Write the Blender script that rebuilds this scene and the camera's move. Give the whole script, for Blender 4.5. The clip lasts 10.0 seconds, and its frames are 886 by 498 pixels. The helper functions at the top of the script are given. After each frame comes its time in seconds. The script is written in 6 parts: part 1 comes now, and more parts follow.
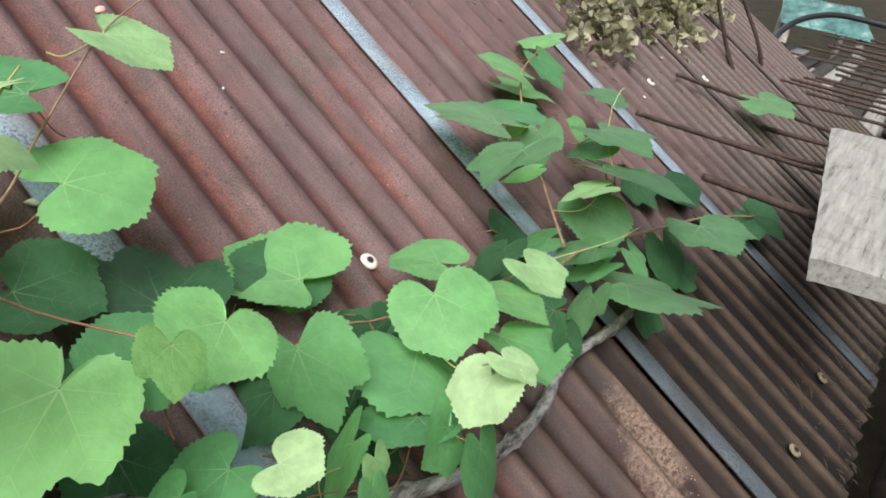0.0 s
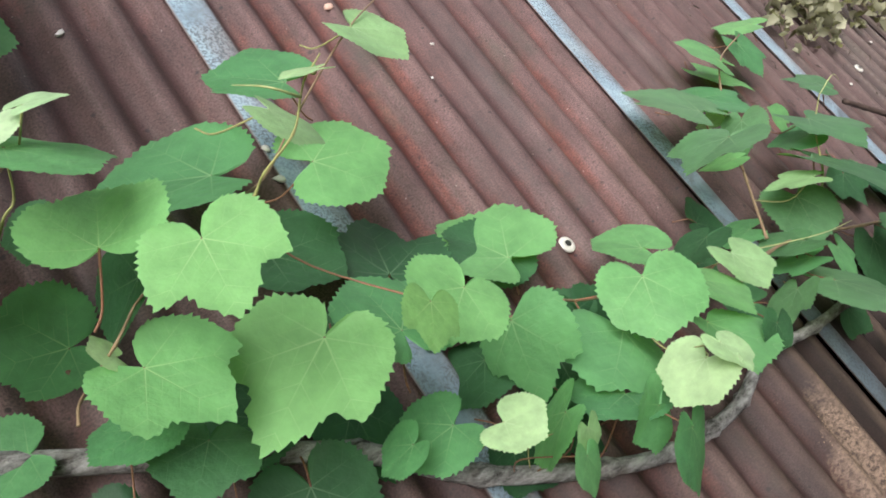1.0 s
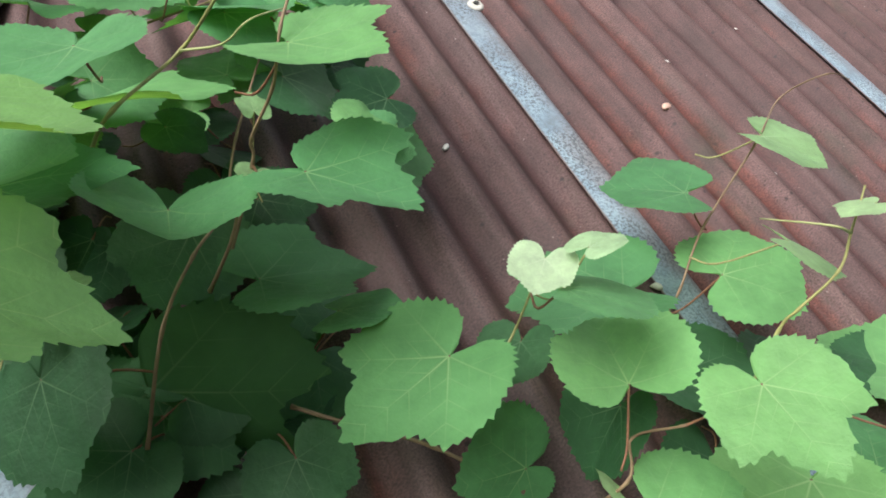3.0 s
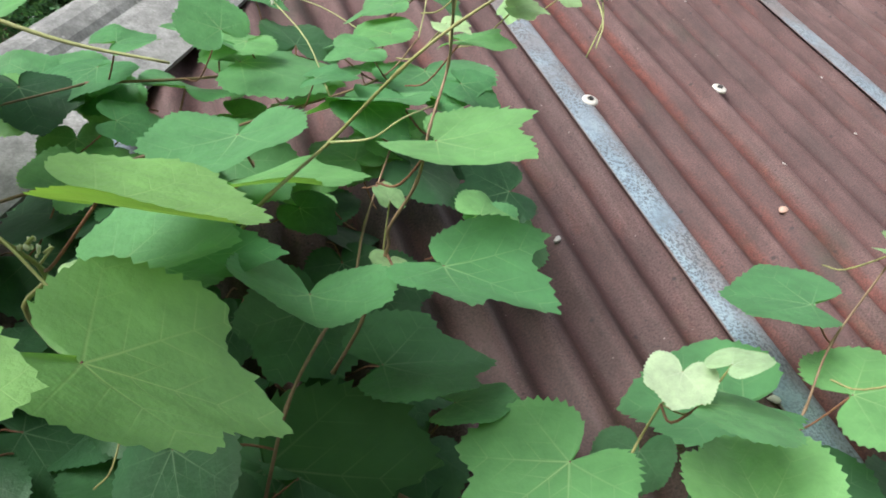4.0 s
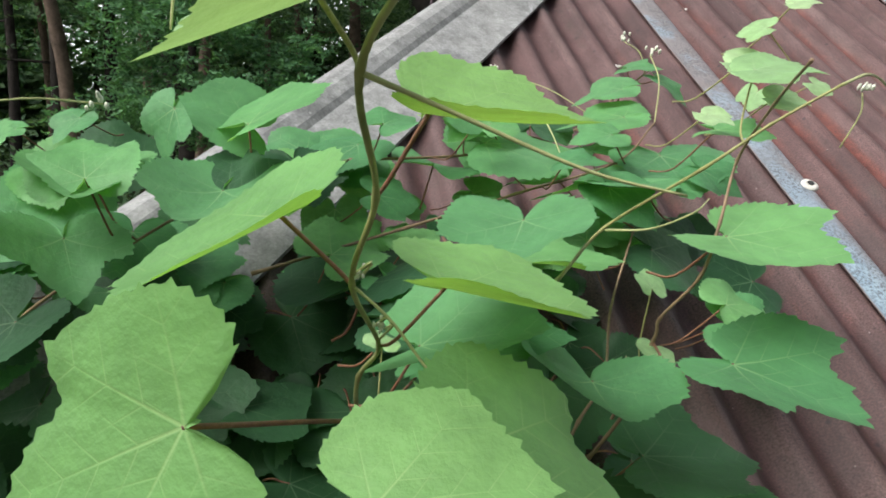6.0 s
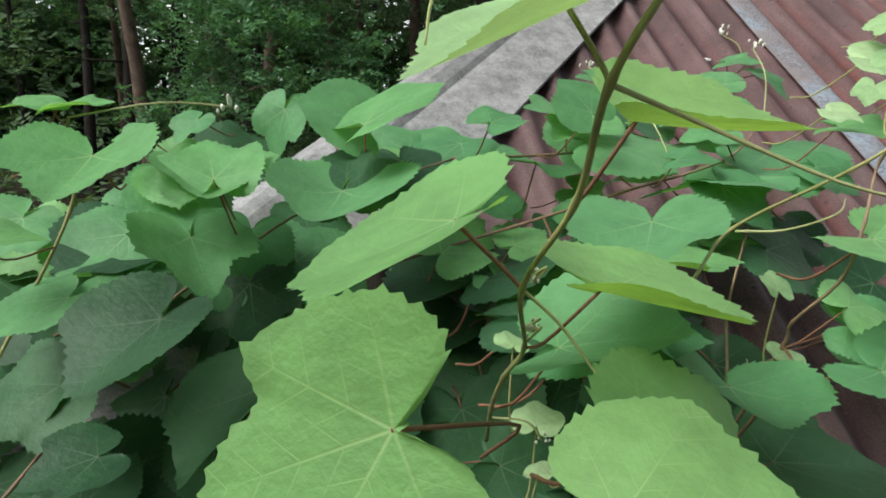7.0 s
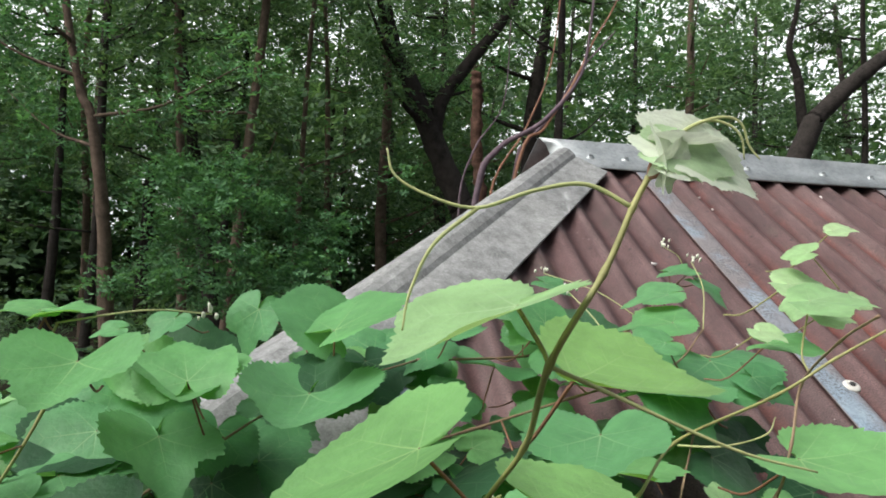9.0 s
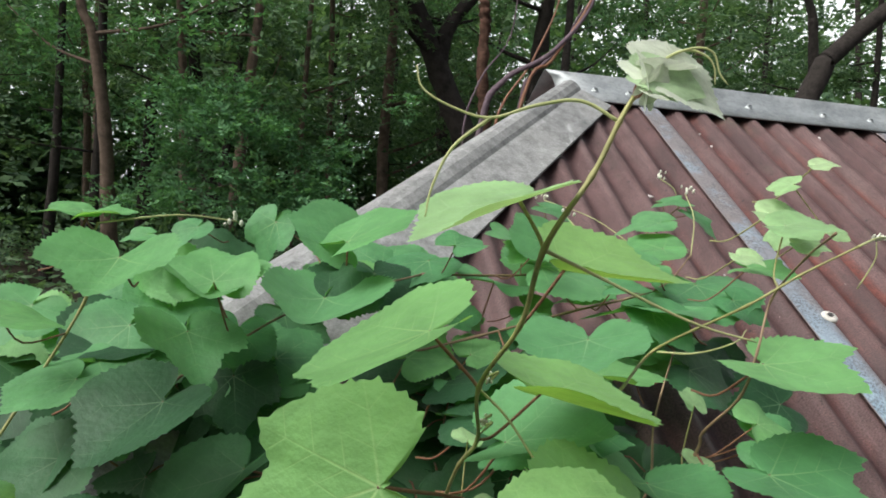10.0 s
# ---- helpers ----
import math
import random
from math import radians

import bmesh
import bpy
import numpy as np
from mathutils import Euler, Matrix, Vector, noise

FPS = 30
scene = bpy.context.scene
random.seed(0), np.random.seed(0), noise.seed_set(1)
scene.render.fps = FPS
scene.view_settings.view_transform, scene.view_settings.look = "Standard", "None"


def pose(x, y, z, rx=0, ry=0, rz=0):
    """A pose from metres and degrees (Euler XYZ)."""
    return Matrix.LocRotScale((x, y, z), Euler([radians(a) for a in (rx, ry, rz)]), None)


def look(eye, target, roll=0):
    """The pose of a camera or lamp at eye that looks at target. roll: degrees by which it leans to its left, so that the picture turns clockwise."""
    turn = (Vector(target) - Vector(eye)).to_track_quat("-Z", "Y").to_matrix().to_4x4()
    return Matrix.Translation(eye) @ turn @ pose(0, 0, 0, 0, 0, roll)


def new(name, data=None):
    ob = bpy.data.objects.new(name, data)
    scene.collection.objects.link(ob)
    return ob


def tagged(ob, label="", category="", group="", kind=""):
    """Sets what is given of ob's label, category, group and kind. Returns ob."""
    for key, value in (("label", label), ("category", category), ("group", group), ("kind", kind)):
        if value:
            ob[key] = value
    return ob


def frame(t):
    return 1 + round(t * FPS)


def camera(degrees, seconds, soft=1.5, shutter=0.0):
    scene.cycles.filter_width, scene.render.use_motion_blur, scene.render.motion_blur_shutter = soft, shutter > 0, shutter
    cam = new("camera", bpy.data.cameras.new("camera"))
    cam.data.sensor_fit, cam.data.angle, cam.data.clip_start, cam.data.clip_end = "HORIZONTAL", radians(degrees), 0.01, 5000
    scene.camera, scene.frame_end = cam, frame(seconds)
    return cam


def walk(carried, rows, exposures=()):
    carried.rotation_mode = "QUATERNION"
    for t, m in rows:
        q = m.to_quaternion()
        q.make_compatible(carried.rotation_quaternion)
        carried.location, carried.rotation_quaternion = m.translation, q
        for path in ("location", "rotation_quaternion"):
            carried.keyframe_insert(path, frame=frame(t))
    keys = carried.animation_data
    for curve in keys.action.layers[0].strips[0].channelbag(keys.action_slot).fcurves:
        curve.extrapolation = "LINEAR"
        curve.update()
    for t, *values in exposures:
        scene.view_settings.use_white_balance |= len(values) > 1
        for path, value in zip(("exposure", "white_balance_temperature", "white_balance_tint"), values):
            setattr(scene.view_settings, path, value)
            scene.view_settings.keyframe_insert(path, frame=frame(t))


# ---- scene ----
cam = camera(61.85, 10.0, soft=1.8)

# The roof's own frame: x along the eave, y up the slope, z out of the sheets.
SLOPE, LIFT = 30.0, 1.775
ROOF = pose(0, 0, LIFT, SLOPE, 0, 0)

PATH = [
    (0, (-0.3900, -0.7013, 0.6755), (1.1602, -0.3595, -0.5412), 42.34),
    (0.5, (-0.4247, -0.6948, 0.6595), (0.9810, -0.2493, -0.6917), 38.70),
    (1, (-0.4559, -0.6861, 0.6630), (0.8172, -0.1065, -0.7664), 36.43),
    (1.5, (-0.5077, -0.6492, 0.6444), (0.6274, 0.0355, -0.8531), 33.20),
    (2, (-0.5541, -0.6075, 0.6309), (0.5552, 0.1278, -0.8621), 31.95),
    (2.5, (-0.5888, -0.5744, 0.6122), (0.4540, 0.2535, -0.8802), 28.05),
    (3, (-0.6142, -0.5364, 0.6042), (0.3141, 0.4393, -0.8744), 21.33),
    (4.5, (-0.6575, -0.5085, 0.6107), (0.0551, 0.7769, -0.7458), 16.77),
    (5, (-0.6769, -0.5006, 0.6142), (-0.0189, 0.8384, -0.7178), 15.13),
    (5.5, (-0.7097, -0.4947, 0.6098), (-0.1764, 0.9041, -0.7164), 12.01),
    (6, (-0.7386, -0.4853, 0.6097), (-0.3119, 0.9398, -0.7272), 10.15),
    (7.5, (-0.8026, -0.4699, 0.6085), (-0.5649, 0.9680, -0.7611), 5.94),
    (8, (-0.8067, -0.4597, 0.6082), (-0.5614, 0.9810, -0.7571), 7.46),
    (8.5, (-0.8049, -0.4619, 0.5959), (-0.5059, 1.1436, -0.5587), 7.13),
    (9, (-0.7983, -0.4947, 0.6574), (-0.4225, 1.2103, -0.3183), 8.98),
    (9.5, (-0.8079, -0.5126, 0.6663), (-0.3676, 1.1483, -0.3571), 11.61),
    (10, (-0.8137, -0.5453, 0.6720), (-0.4278, 1.0605, -0.4561), 11.46),
]
walk(cam, [(t, ROOF @ look(eye, target, roll)) for t, eye, target, roll in PATH],
     exposures=[(0, 0.92), (1.0, 0.86), (1.5, 0.86), (2.0, 0.56), (2.5, 0.74), (3.0, 0.80), (4.5, 0.90), (5.0, 0.66), (5.5, 0.76), (6.2, 0.76), (7.3, 0.46), (8.0, 0.14), (8.5, 0.04), (9.0, 0.64), (9.5, 0.72), (10.0, 0.60)])

# ---------------------------------------------------------------- light
world = bpy.data.worlds.new("overcast_sky")
scene.world = world
world.use_nodes = True
wn, wl = world.node_tree.nodes, world.node_tree.links
wn.clear()
sky = wn.new("ShaderNodeTexSky")
sky.sky_type = "NISHITA"
sky.sun_disc = False
sky.sun_elevation, sky.sun_rotation = radians(50), radians(250)
sky.air_density, sky.dust_density, sky.ozone_density = 1.0, 4.0, 1.0
pale = wn.new("ShaderNodeHueSaturation")
pale.inputs["Saturation"].default_value = 0.5
bg = wn.new("ShaderNodeBackground")
bg.inputs["Strength"].default_value = 0.09
wo = wn.new("ShaderNodeOutputWorld")
wl.new(sky.outputs[0], pale.inputs["Color"])
wl.new(pale.outputs[0], bg.inputs["Color"])
wl.new(bg.outputs[0], wo.inputs["Surface"])

sun = new("sun", bpy.data.lights.new("sun", "SUN"))
sun.data.energy, sun.data.angle, sun.data.color = 3.1, radians(45), (1.0, 0.98, 0.955)
sun.matrix_world = look((-11, -4, 14), (0, 0, 0))


# ---------------------------------------------------------------- small helpers
def mesh_of(name, bm, material, smooth=True):
    me = bpy.data.meshes.new(name)
    bm.to_mesh(me)
    bm.free()
    for m in material if isinstance(material, (list, tuple)) else [material]:
        me.materials.append(m)
    if smooth:
        for p in me.polygons:
            p.use_smooth = True
    return me


def part(name, bm, material, parent, label="", smooth=True):
    ob = new(name, mesh_of(name, bm, material, smooth))
    ob.parent = parent
    if label:
        ob["label"] = label
    return ob


def thing(name, label, category, m=None, group="", kind=""):
    ob = new(name)
    ob.empty_display_size = 0.1
    if m is not None:
        ob.matrix_world = m
    return tagged(ob, label, category, group, kind)


def grid_faces(rows, cols, wrap=False):
    out = []
    for r in range(rows - 1):
        for c in range(cols if wrap else cols - 1):
            d = (c + 1) % cols
            out.append((r * cols + c, r * cols + d, (r + 1) * cols + d, (r + 1) * cols + c))
    return out


def bm_from(verts, faces):
    me = bpy.data.meshes.new("tmp")
    me.from_pydata([tuple(v) for v in verts], [], faces)
    bm = bmesh.new()
    bm.from_mesh(me)
    bpy.data.meshes.remove(me)
    return bm


def curve_points(pts, n):
    """Catmull-Rom through the points, n steps a span."""
    p = [Vector(q) for q in pts]
    p = [2 * p[0] - p[1]] + p + [2 * p[-1] - p[-2]]
    out = []
    for i in range(1, len(p) - 2):
        for k in range(n):
            t = k / n
            a, b, c, d = p[i - 1], p[i], p[i + 1], p[i + 2]
            out.append(0.5 * ((2 * b) + (c - a) * t + (2 * a - 5 * b + 4 * c - d) * t * t + (3 * b - a - 3 * c + d) * t ** 3))
    out.append(p[-2])
    return out


def tube(pts, radius, sides=7, n=4, rough=0.0, seed=0):
    """A round stem along the points; radius is a number or a function of 0..1."""
    line = curve_points(pts, n) if n else [Vector(q) for q in pts]
    rnd = random.Random(seed)
    verts, up = [], Vector((0.31, 0.17, 0.93))
    for i, p in enumerate(line):
        d = (line[min(i + 1, len(line) - 1)] - line[max(i - 1, 0)]).normalized()
        s = d.cross(up)
        if s.length < 0.05:
            s = d.cross(Vector((1, 0, 0)))
        s.normalize()
        up = s.cross(d)
        r = radius(i / (len(line) - 1)) if callable(radius) else radius
        for k in range(sides):
            a = 2 * math.pi * k / sides
            w = r * (1 + rough * (rnd.random() - 0.5) * 2)
            verts.append(p + w * (math.cos(a) * s + math.sin(a) * up))
    bm = bm_from(verts, grid_faces(len(line), sides, True))
    bm.verts.ensure_lookup_table()
    bm.faces.new([bm.verts[k] for k in reversed(range(sides))])
    bm.faces.new([bm.verts[len(verts) - sides + k] for k in range(sides)])
    return bm


def box(x0, x1, y0, y1, z0, z1, bevel=0.0):
    bm = bmesh.new()
    bmesh.ops.create_cube(bm, size=1.0)
    for v in bm.verts:
        v.co = Vector(((x0 + x1) / 2 + v.co.x * (x1 - x0), (y0 + y1) / 2 + v.co.y * (y1 - y0), (z0 + z1) / 2 + v.co.z * (z1 - z0)))
    if bevel:
        bmesh.ops.bevel(bm, geom=bm.edges[:], offset=bevel, segments=2, affect="EDGES")
    return bm


# ---------------------------------------------------------------- materials
class Mat:
    """A node material with short calls."""

    def __init__(self, name, rough=0.6, metal=0.0, spec=0.5):
        self.m = bpy.data.materials.new(name)
        self.m.use_nodes = True
        self.t = self.m.node_tree
        self.b = self.t.nodes["Principled BSDF"]
        self.b.inputs["Roughness"].default_value = rough
        self.b.inputs["Metallic"].default_value = metal
        self.b.inputs["Specular IOR Level"].default_value = spec
        self.co = self.t.nodes.new("ShaderNodeTexCoord")

    def link(self, a, b):
        self.t.links.new(a, b)

    def coords(self, scale=(1, 1, 1), which="Object"):
        n = self.t.nodes.new("ShaderNodeMapping")
        n.inputs["Scale"].default_value = scale
        self.link(self.co.outputs[which], n.inputs["Vector"])
        return n.outputs[0]

    def noise(self, scale, detail=5, rough=0.6, vec=None, lac=2.0):
        n = self.t.nodes.new("ShaderNodeTexNoise")
        n.inputs["Scale"].default_value, n.inputs["Detail"].default_value = scale, detail
        n.inputs["Roughness"].default_value = rough
        self.link(vec or self.co.outputs["Object"], n.inputs["Vector"])
        return n.outputs["Fac"]

    def voronoi(self, scale, vec=None, feature="F1"):
        n = self.t.nodes.new("ShaderNodeTexVoronoi")
        n.feature = feature
        n.inputs["Scale"].default_value = scale
        self.link(vec or self.co.outputs["Object"], n.inputs["Vector"])
        return n.outputs["Distance"]

    def ramp(self, fac, stops):
        n = self.t.nodes.new("ShaderNodeValToRGB")
        while len(n.color_ramp.elements) < len(stops):
            n.color_ramp.elements.new(0.5)
        for e, (p, c) in zip(n.color_ramp.elements, stops):
            e.position = p
            e.color = (*c, 1) if isinstance(c, (tuple, list)) else (c, c, c, 1)
        self.link(fac, n.inputs["Fac"])
        return n.outputs["Color"]

    def mix(self, fac, a, b, blend="MIX"):
        n = self.t.nodes.new("ShaderNodeMix")
        n.data_type, n.blend_type = "RGBA", blend
        for v, i in ((fac, 0), (a, 6), (b, 7)):
            if isinstance(v, (int, float)):
                n.inputs[i].default_value = v if i == 0 else (v, v, v, 1)
            elif isinstance(v, tuple):
                n.inputs[i].default_value = (*v, 1)
            else:
                self.link(v, n.inputs[i])
        return n.outputs[2]

    def math(self, op, a, b=0.0, c=0.0, clamp=False):
        n = self.t.nodes.new("ShaderNodeMath")
        n.operation, n.use_clamp = op, clamp
        for v, i in ((a, 0), (b, 1), (c, 2)):
            if isinstance(v, (int, float)):
                n.inputs[i].default_value = v
            else:
                self.link(v, n.inputs[i])
        return n.outputs[0]

    def xyz(self, vec=None):
        n = self.t.nodes.new("ShaderNodeSeparateXYZ")
        self.link(vec or self.co.outputs["Object"], n.inputs[0])
        return n.outputs

    def random(self):
        return self.t.nodes.new("ShaderNodeObjectInfo").outputs["Random"]

    def colour(self, c):
        self.link(c, self.b.inputs["Base Color"])
        return self

    def roughness(self, r):
        self.link(r, self.b.inputs["Roughness"])
        return self

    def bump(self, height, distance=0.002, strength=0.6):
        n = self.t.nodes.new("ShaderNodeBump")
        n.inputs["Distance"].default_value, n.inputs["Strength"].default_value = distance, strength
        self.link(height, n.inputs["Height"])
        self.link(n.outputs[0], self.b.inputs["Normal"])
        return self


def make_sheet_material():
    """Red oxide paint, faded mauve-brown and gritty, rusting in the troughs, with a bare galvanised margin along the lap."""
    k = Mat("faded_red_paint", 0.6, spec=0.35)
    x, y, z = k.xyz()
    geo = k.t.nodes.new("ShaderNodeNewGeometry")
    wx = k.xyz(geo.outputs["Position"])[0]
    place = k.t.nodes.new("ShaderNodeCombineXYZ")
    k.link(wx, place.inputs[0])
    k.link(y, place.inputs[1])
    spot = place.outputs[0]

    def stretched(sx, sy):
        n = k.t.nodes.new("ShaderNodeMapping")
        n.inputs["Scale"].default_value = (sx, sy, 1.0)
        k.link(spot, n.inputs["Vector"])
        return n.outputs[0]
    long = stretched(1.0, 0.25)
    broad = k.noise(5.5, 6, 0.65, long)
    paint = k.ramp(broad, [(0.28, (0.052, 0.031, 0.030)), (0.5, (0.086, 0.046, 0.045)), (0.74, (0.138, 0.086, 0.083))])
    # corrugation: crests worn grey, their light painted in to show the ribs; troughs rusted red
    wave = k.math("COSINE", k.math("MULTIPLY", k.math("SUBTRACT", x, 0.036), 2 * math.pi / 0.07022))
    worn_lit = k.math("MULTIPLY", k.ramp(wave, [(0.35, 0.0), (0.95, 1.0)]), k.ramp(k.noise(12.0, 6, 0.7, long), [(0.3, 0.25), (0.62, 0.85)]))
    paint = k.mix(k.math("MULTIPLY", worn_lit, 0.45), paint, (0.205, 0.142, 0.137))
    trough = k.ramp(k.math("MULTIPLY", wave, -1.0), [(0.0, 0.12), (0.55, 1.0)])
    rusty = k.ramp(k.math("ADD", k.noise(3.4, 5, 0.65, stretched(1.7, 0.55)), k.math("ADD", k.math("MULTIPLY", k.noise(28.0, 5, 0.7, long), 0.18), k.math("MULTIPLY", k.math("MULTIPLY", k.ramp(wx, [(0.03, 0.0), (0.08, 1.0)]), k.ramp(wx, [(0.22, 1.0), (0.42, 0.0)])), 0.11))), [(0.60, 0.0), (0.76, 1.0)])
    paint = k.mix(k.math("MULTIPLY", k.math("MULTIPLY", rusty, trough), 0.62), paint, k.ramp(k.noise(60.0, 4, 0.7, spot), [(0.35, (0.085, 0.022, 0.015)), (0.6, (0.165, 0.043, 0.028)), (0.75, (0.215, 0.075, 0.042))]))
    streak = k.noise(30.0, 4, 0.6, stretched(1.0, 0.06))
    paint = k.mix(k.math("MULTIPLY", k.ramp(streak, [(0.54, 0.0), (0.74, 1.0)]), 0.25), paint, (0.23, 0.18, 0.168))
    # faint green-black growth in patches
    green = k.math("MULTIPLY", k.ramp(k.noise(4.3, 6, 0.7, stretched(1.4, 0.7)), [(0.56, 0.0), (0.70, 1.0)]), 0.55)
    paint = k.mix(green, paint, (0.062, 0.062, 0.045))
    paint = k.mix(1.0, paint, k.ramp(k.noise(17.0, 5, 0.7, stretched(1.0, 0.6)), [(0.32, 0.72), (0.68, 1.26)]), "MULTIPLY")
    # grit all over, dark pinholes, pale crumbs
    grit = k.ramp(k.noise(420.0, 4, 0.75, spot), [(0.36, 0.52), (0.5, 1.0), (0.66, 1.5)])
    paint = k.mix(1.0, paint, grit, "MULTIPLY")
    some = k.ramp(k.noise(9.0, 3, 0.6, spot), [(0.40, 0.3), (0.58, 1.0)])
    holes = k.ramp(k.voronoi(120.0, spot), [(0.10, 1.0), (0.22, 0.0)])
    paint = k.mix(k.math("MULTIPLY", k.math("MULTIPLY", holes, some), 0.75), paint, (0.030, 0.022, 0.022))
    pits = k.ramp(k.voronoi(30.0, spot), [(0.06, 1.0), (0.10, 0.0)])
    paint = k.mix(k.math("MULTIPLY", pits, 0.8), paint, (0.026, 0.020, 0.022))
    crumbs = k.ramp(k.voronoi(47.0, stretched(1.0, 0.93)), [(0.03, 1.0), (0.05, 0.0)])
    paint = k.mix(k.math("MULTIPLY", k.math("MULTIPLY", crumbs, some), 0.7), paint, (0.46, 0.40, 0.36))
    # dark growth up from the eave over the far sheets, the shade there painted in too
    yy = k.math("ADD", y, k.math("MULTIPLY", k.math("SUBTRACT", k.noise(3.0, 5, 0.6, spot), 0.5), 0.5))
    growth_shade = k.math("MULTIPLY", k.ramp(k.math("MULTIPLY", yy, -1.0), [(0.50, 0.0), (0.85, 1.0)]), k.ramp(wx, [(0.25, 0.42), (0.70, 0.96)]))
    # near-black troughs, browner crests: shadows of the corrugation put into the colour
    trough_shade = k.ramp(k.noise(9.0, 6, 0.75, long), [(0.36, (0.003, 0.0025, 0.002)), (0.55, (0.008, 0.006, 0.0045)), (0.70, (0.016, 0.014, 0.009))])
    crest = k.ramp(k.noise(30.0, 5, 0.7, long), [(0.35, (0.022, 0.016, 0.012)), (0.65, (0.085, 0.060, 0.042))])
    paint = k.mix(growth_shade, paint, k.mix(k.ramp(wave, [(-0.2, 0.0), (0.75, 1.0)]), trough_shade, crest))
    # years of grime over the far sheets, shade painted into its troughs
    grime_shade = k.math("MULTIPLY", k.ramp(k.math("MULTIPLY", k.math("ADD", wx, k.math("MULTIPLY", k.noise(4.0, 5, 0.65, spot), 0.6)), 0.3), [(0.42, 0.0), (0.66, 1.0)]), k.ramp(k.noise(16.0, 6, 0.75, long), [(0.35, 0.35), (0.6, 0.85)]))
    paint = k.mix(grime_shade, paint, k.mix(k.ramp(wave, [(-0.3, 0.0), (0.7, 1.0)]), (0.030, 0.023, 0.020), k.ramp(k.noise(130.0, 5, 0.8, spot), [(0.40, (0.10, 0.078, 0.068)), (0.56, (0.15, 0.125, 0.11)), (0.66, (0.30, 0.28, 0.25))])))
    # a dried tan crust where water stood
    ax = k.math("DIVIDE", k.math("SUBTRACT", wx, k.math("ADD", 0.53, k.math("MULTIPLY", k.math("ADD", y, 0.95), 0.35))), 0.062)
    ay = k.math("DIVIDE", k.math("ADD", y, 0.95), 0.135)
    r2 = k.math("ADD", k.math("MULTIPLY", ax, ax), k.math("MULTIPLY", ay, ay))
    r2 = k.math("ADD", r2, k.math("MULTIPLY", k.math("SUBTRACT", k.noise(26.0, 6, 0.75, spot), 0.5), 2.6))
    crust = k.math("MULTIPLY", k.ramp(r2, [(0.25, 0.75), (1.0, 0.0)]), k.ramp(k.noise(150.0, 5, 0.8, spot), [(0.42, 0.15), (0.56, 1.0)]))
    paint = k.mix(crust, paint, (0.25, 0.175, 0.13))
    # bare margin: blue-grey zinc, peppered dark, browning at its outer edge
    edge = k.math("ADD", x, k.math("MULTIPLY", k.math("SUBTRACT", k.noise(22.0, 5, 0.7), 0.5), 0.020))
    bare = k.math("MULTIPLY", k.math("MULTIPLY", k.ramp(edge, [(0.054, 1.0), (0.063, 0.0)]), k.ramp(x, [(0.0, 0.0), (0.0005, 1.0)])), k.math("LESS_THAN", wx, 1.9))
    zinc = k.ramp(k.noise(13.0, 6, 0.7), [(0.3, (0.16, 0.18, 0.19)), (0.48, (0.25, 0.34, 0.42)), (0.68, (0.36, 0.46, 0.53))])
    brown = k.ramp(k.math("ADD", k.math("MULTIPLY", x, 7.0), k.noise(9.0, 5, 0.7, stretched(1, 0.5))), [(0.62, 0.0), (0.92, 1.0)])
    brown = k.math("MAXIMUM", brown, k.math("MULTIPLY", k.ramp(y, [(0.10, 0.0), (0.55, 1.0)]), k.ramp(k.noise(11.0, 5, 0.7, spot), [(0.38, 0.35), (0.52, 1.0)])))
    zinc = k.mix(k.math("MULTIPLY", brown, 0.85), zinc, (0.215, 0.175, 0.165))
    pepper = k.math("MULTIPLY", k.ramp(k.noise(260.0, 3, 0.7), [(0.48, 0.0), (0.56, 1.0)]), k.ramp(k.noise(10.0, 4, 0.6), [(0.36, 0.1), (0.56, 1.0)]))
    zinc = k.mix(k.math("MULTIPLY", pepper, 0.75), zinc, (0.075, 0.080, 0.088))
    zinc = k.mix(k.ramp(x, [(0.0015, 0.7), (0.0035, 0.0)]), zinc, (0.50, 0.50, 0.48))
    # the same painted eave shade carried over the bare margin
    zinc = k.mix(k.math("MULTIPLY", growth_shade, 0.85), zinc, (0.036, 0.041, 0.046))
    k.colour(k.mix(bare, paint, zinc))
    k.roughness(k.math("MAXIMUM", k.ramp(broad, [(0.3, 0.5), (0.7, 0.72)]), growth_shade))
    k.bump(k.math("ADD", k.noise(220.0, 3, 0.7), k.math("MULTIPLY", k.noise(30.0, 4), 1.6)), 0.0008, 0.6)
    return k.m


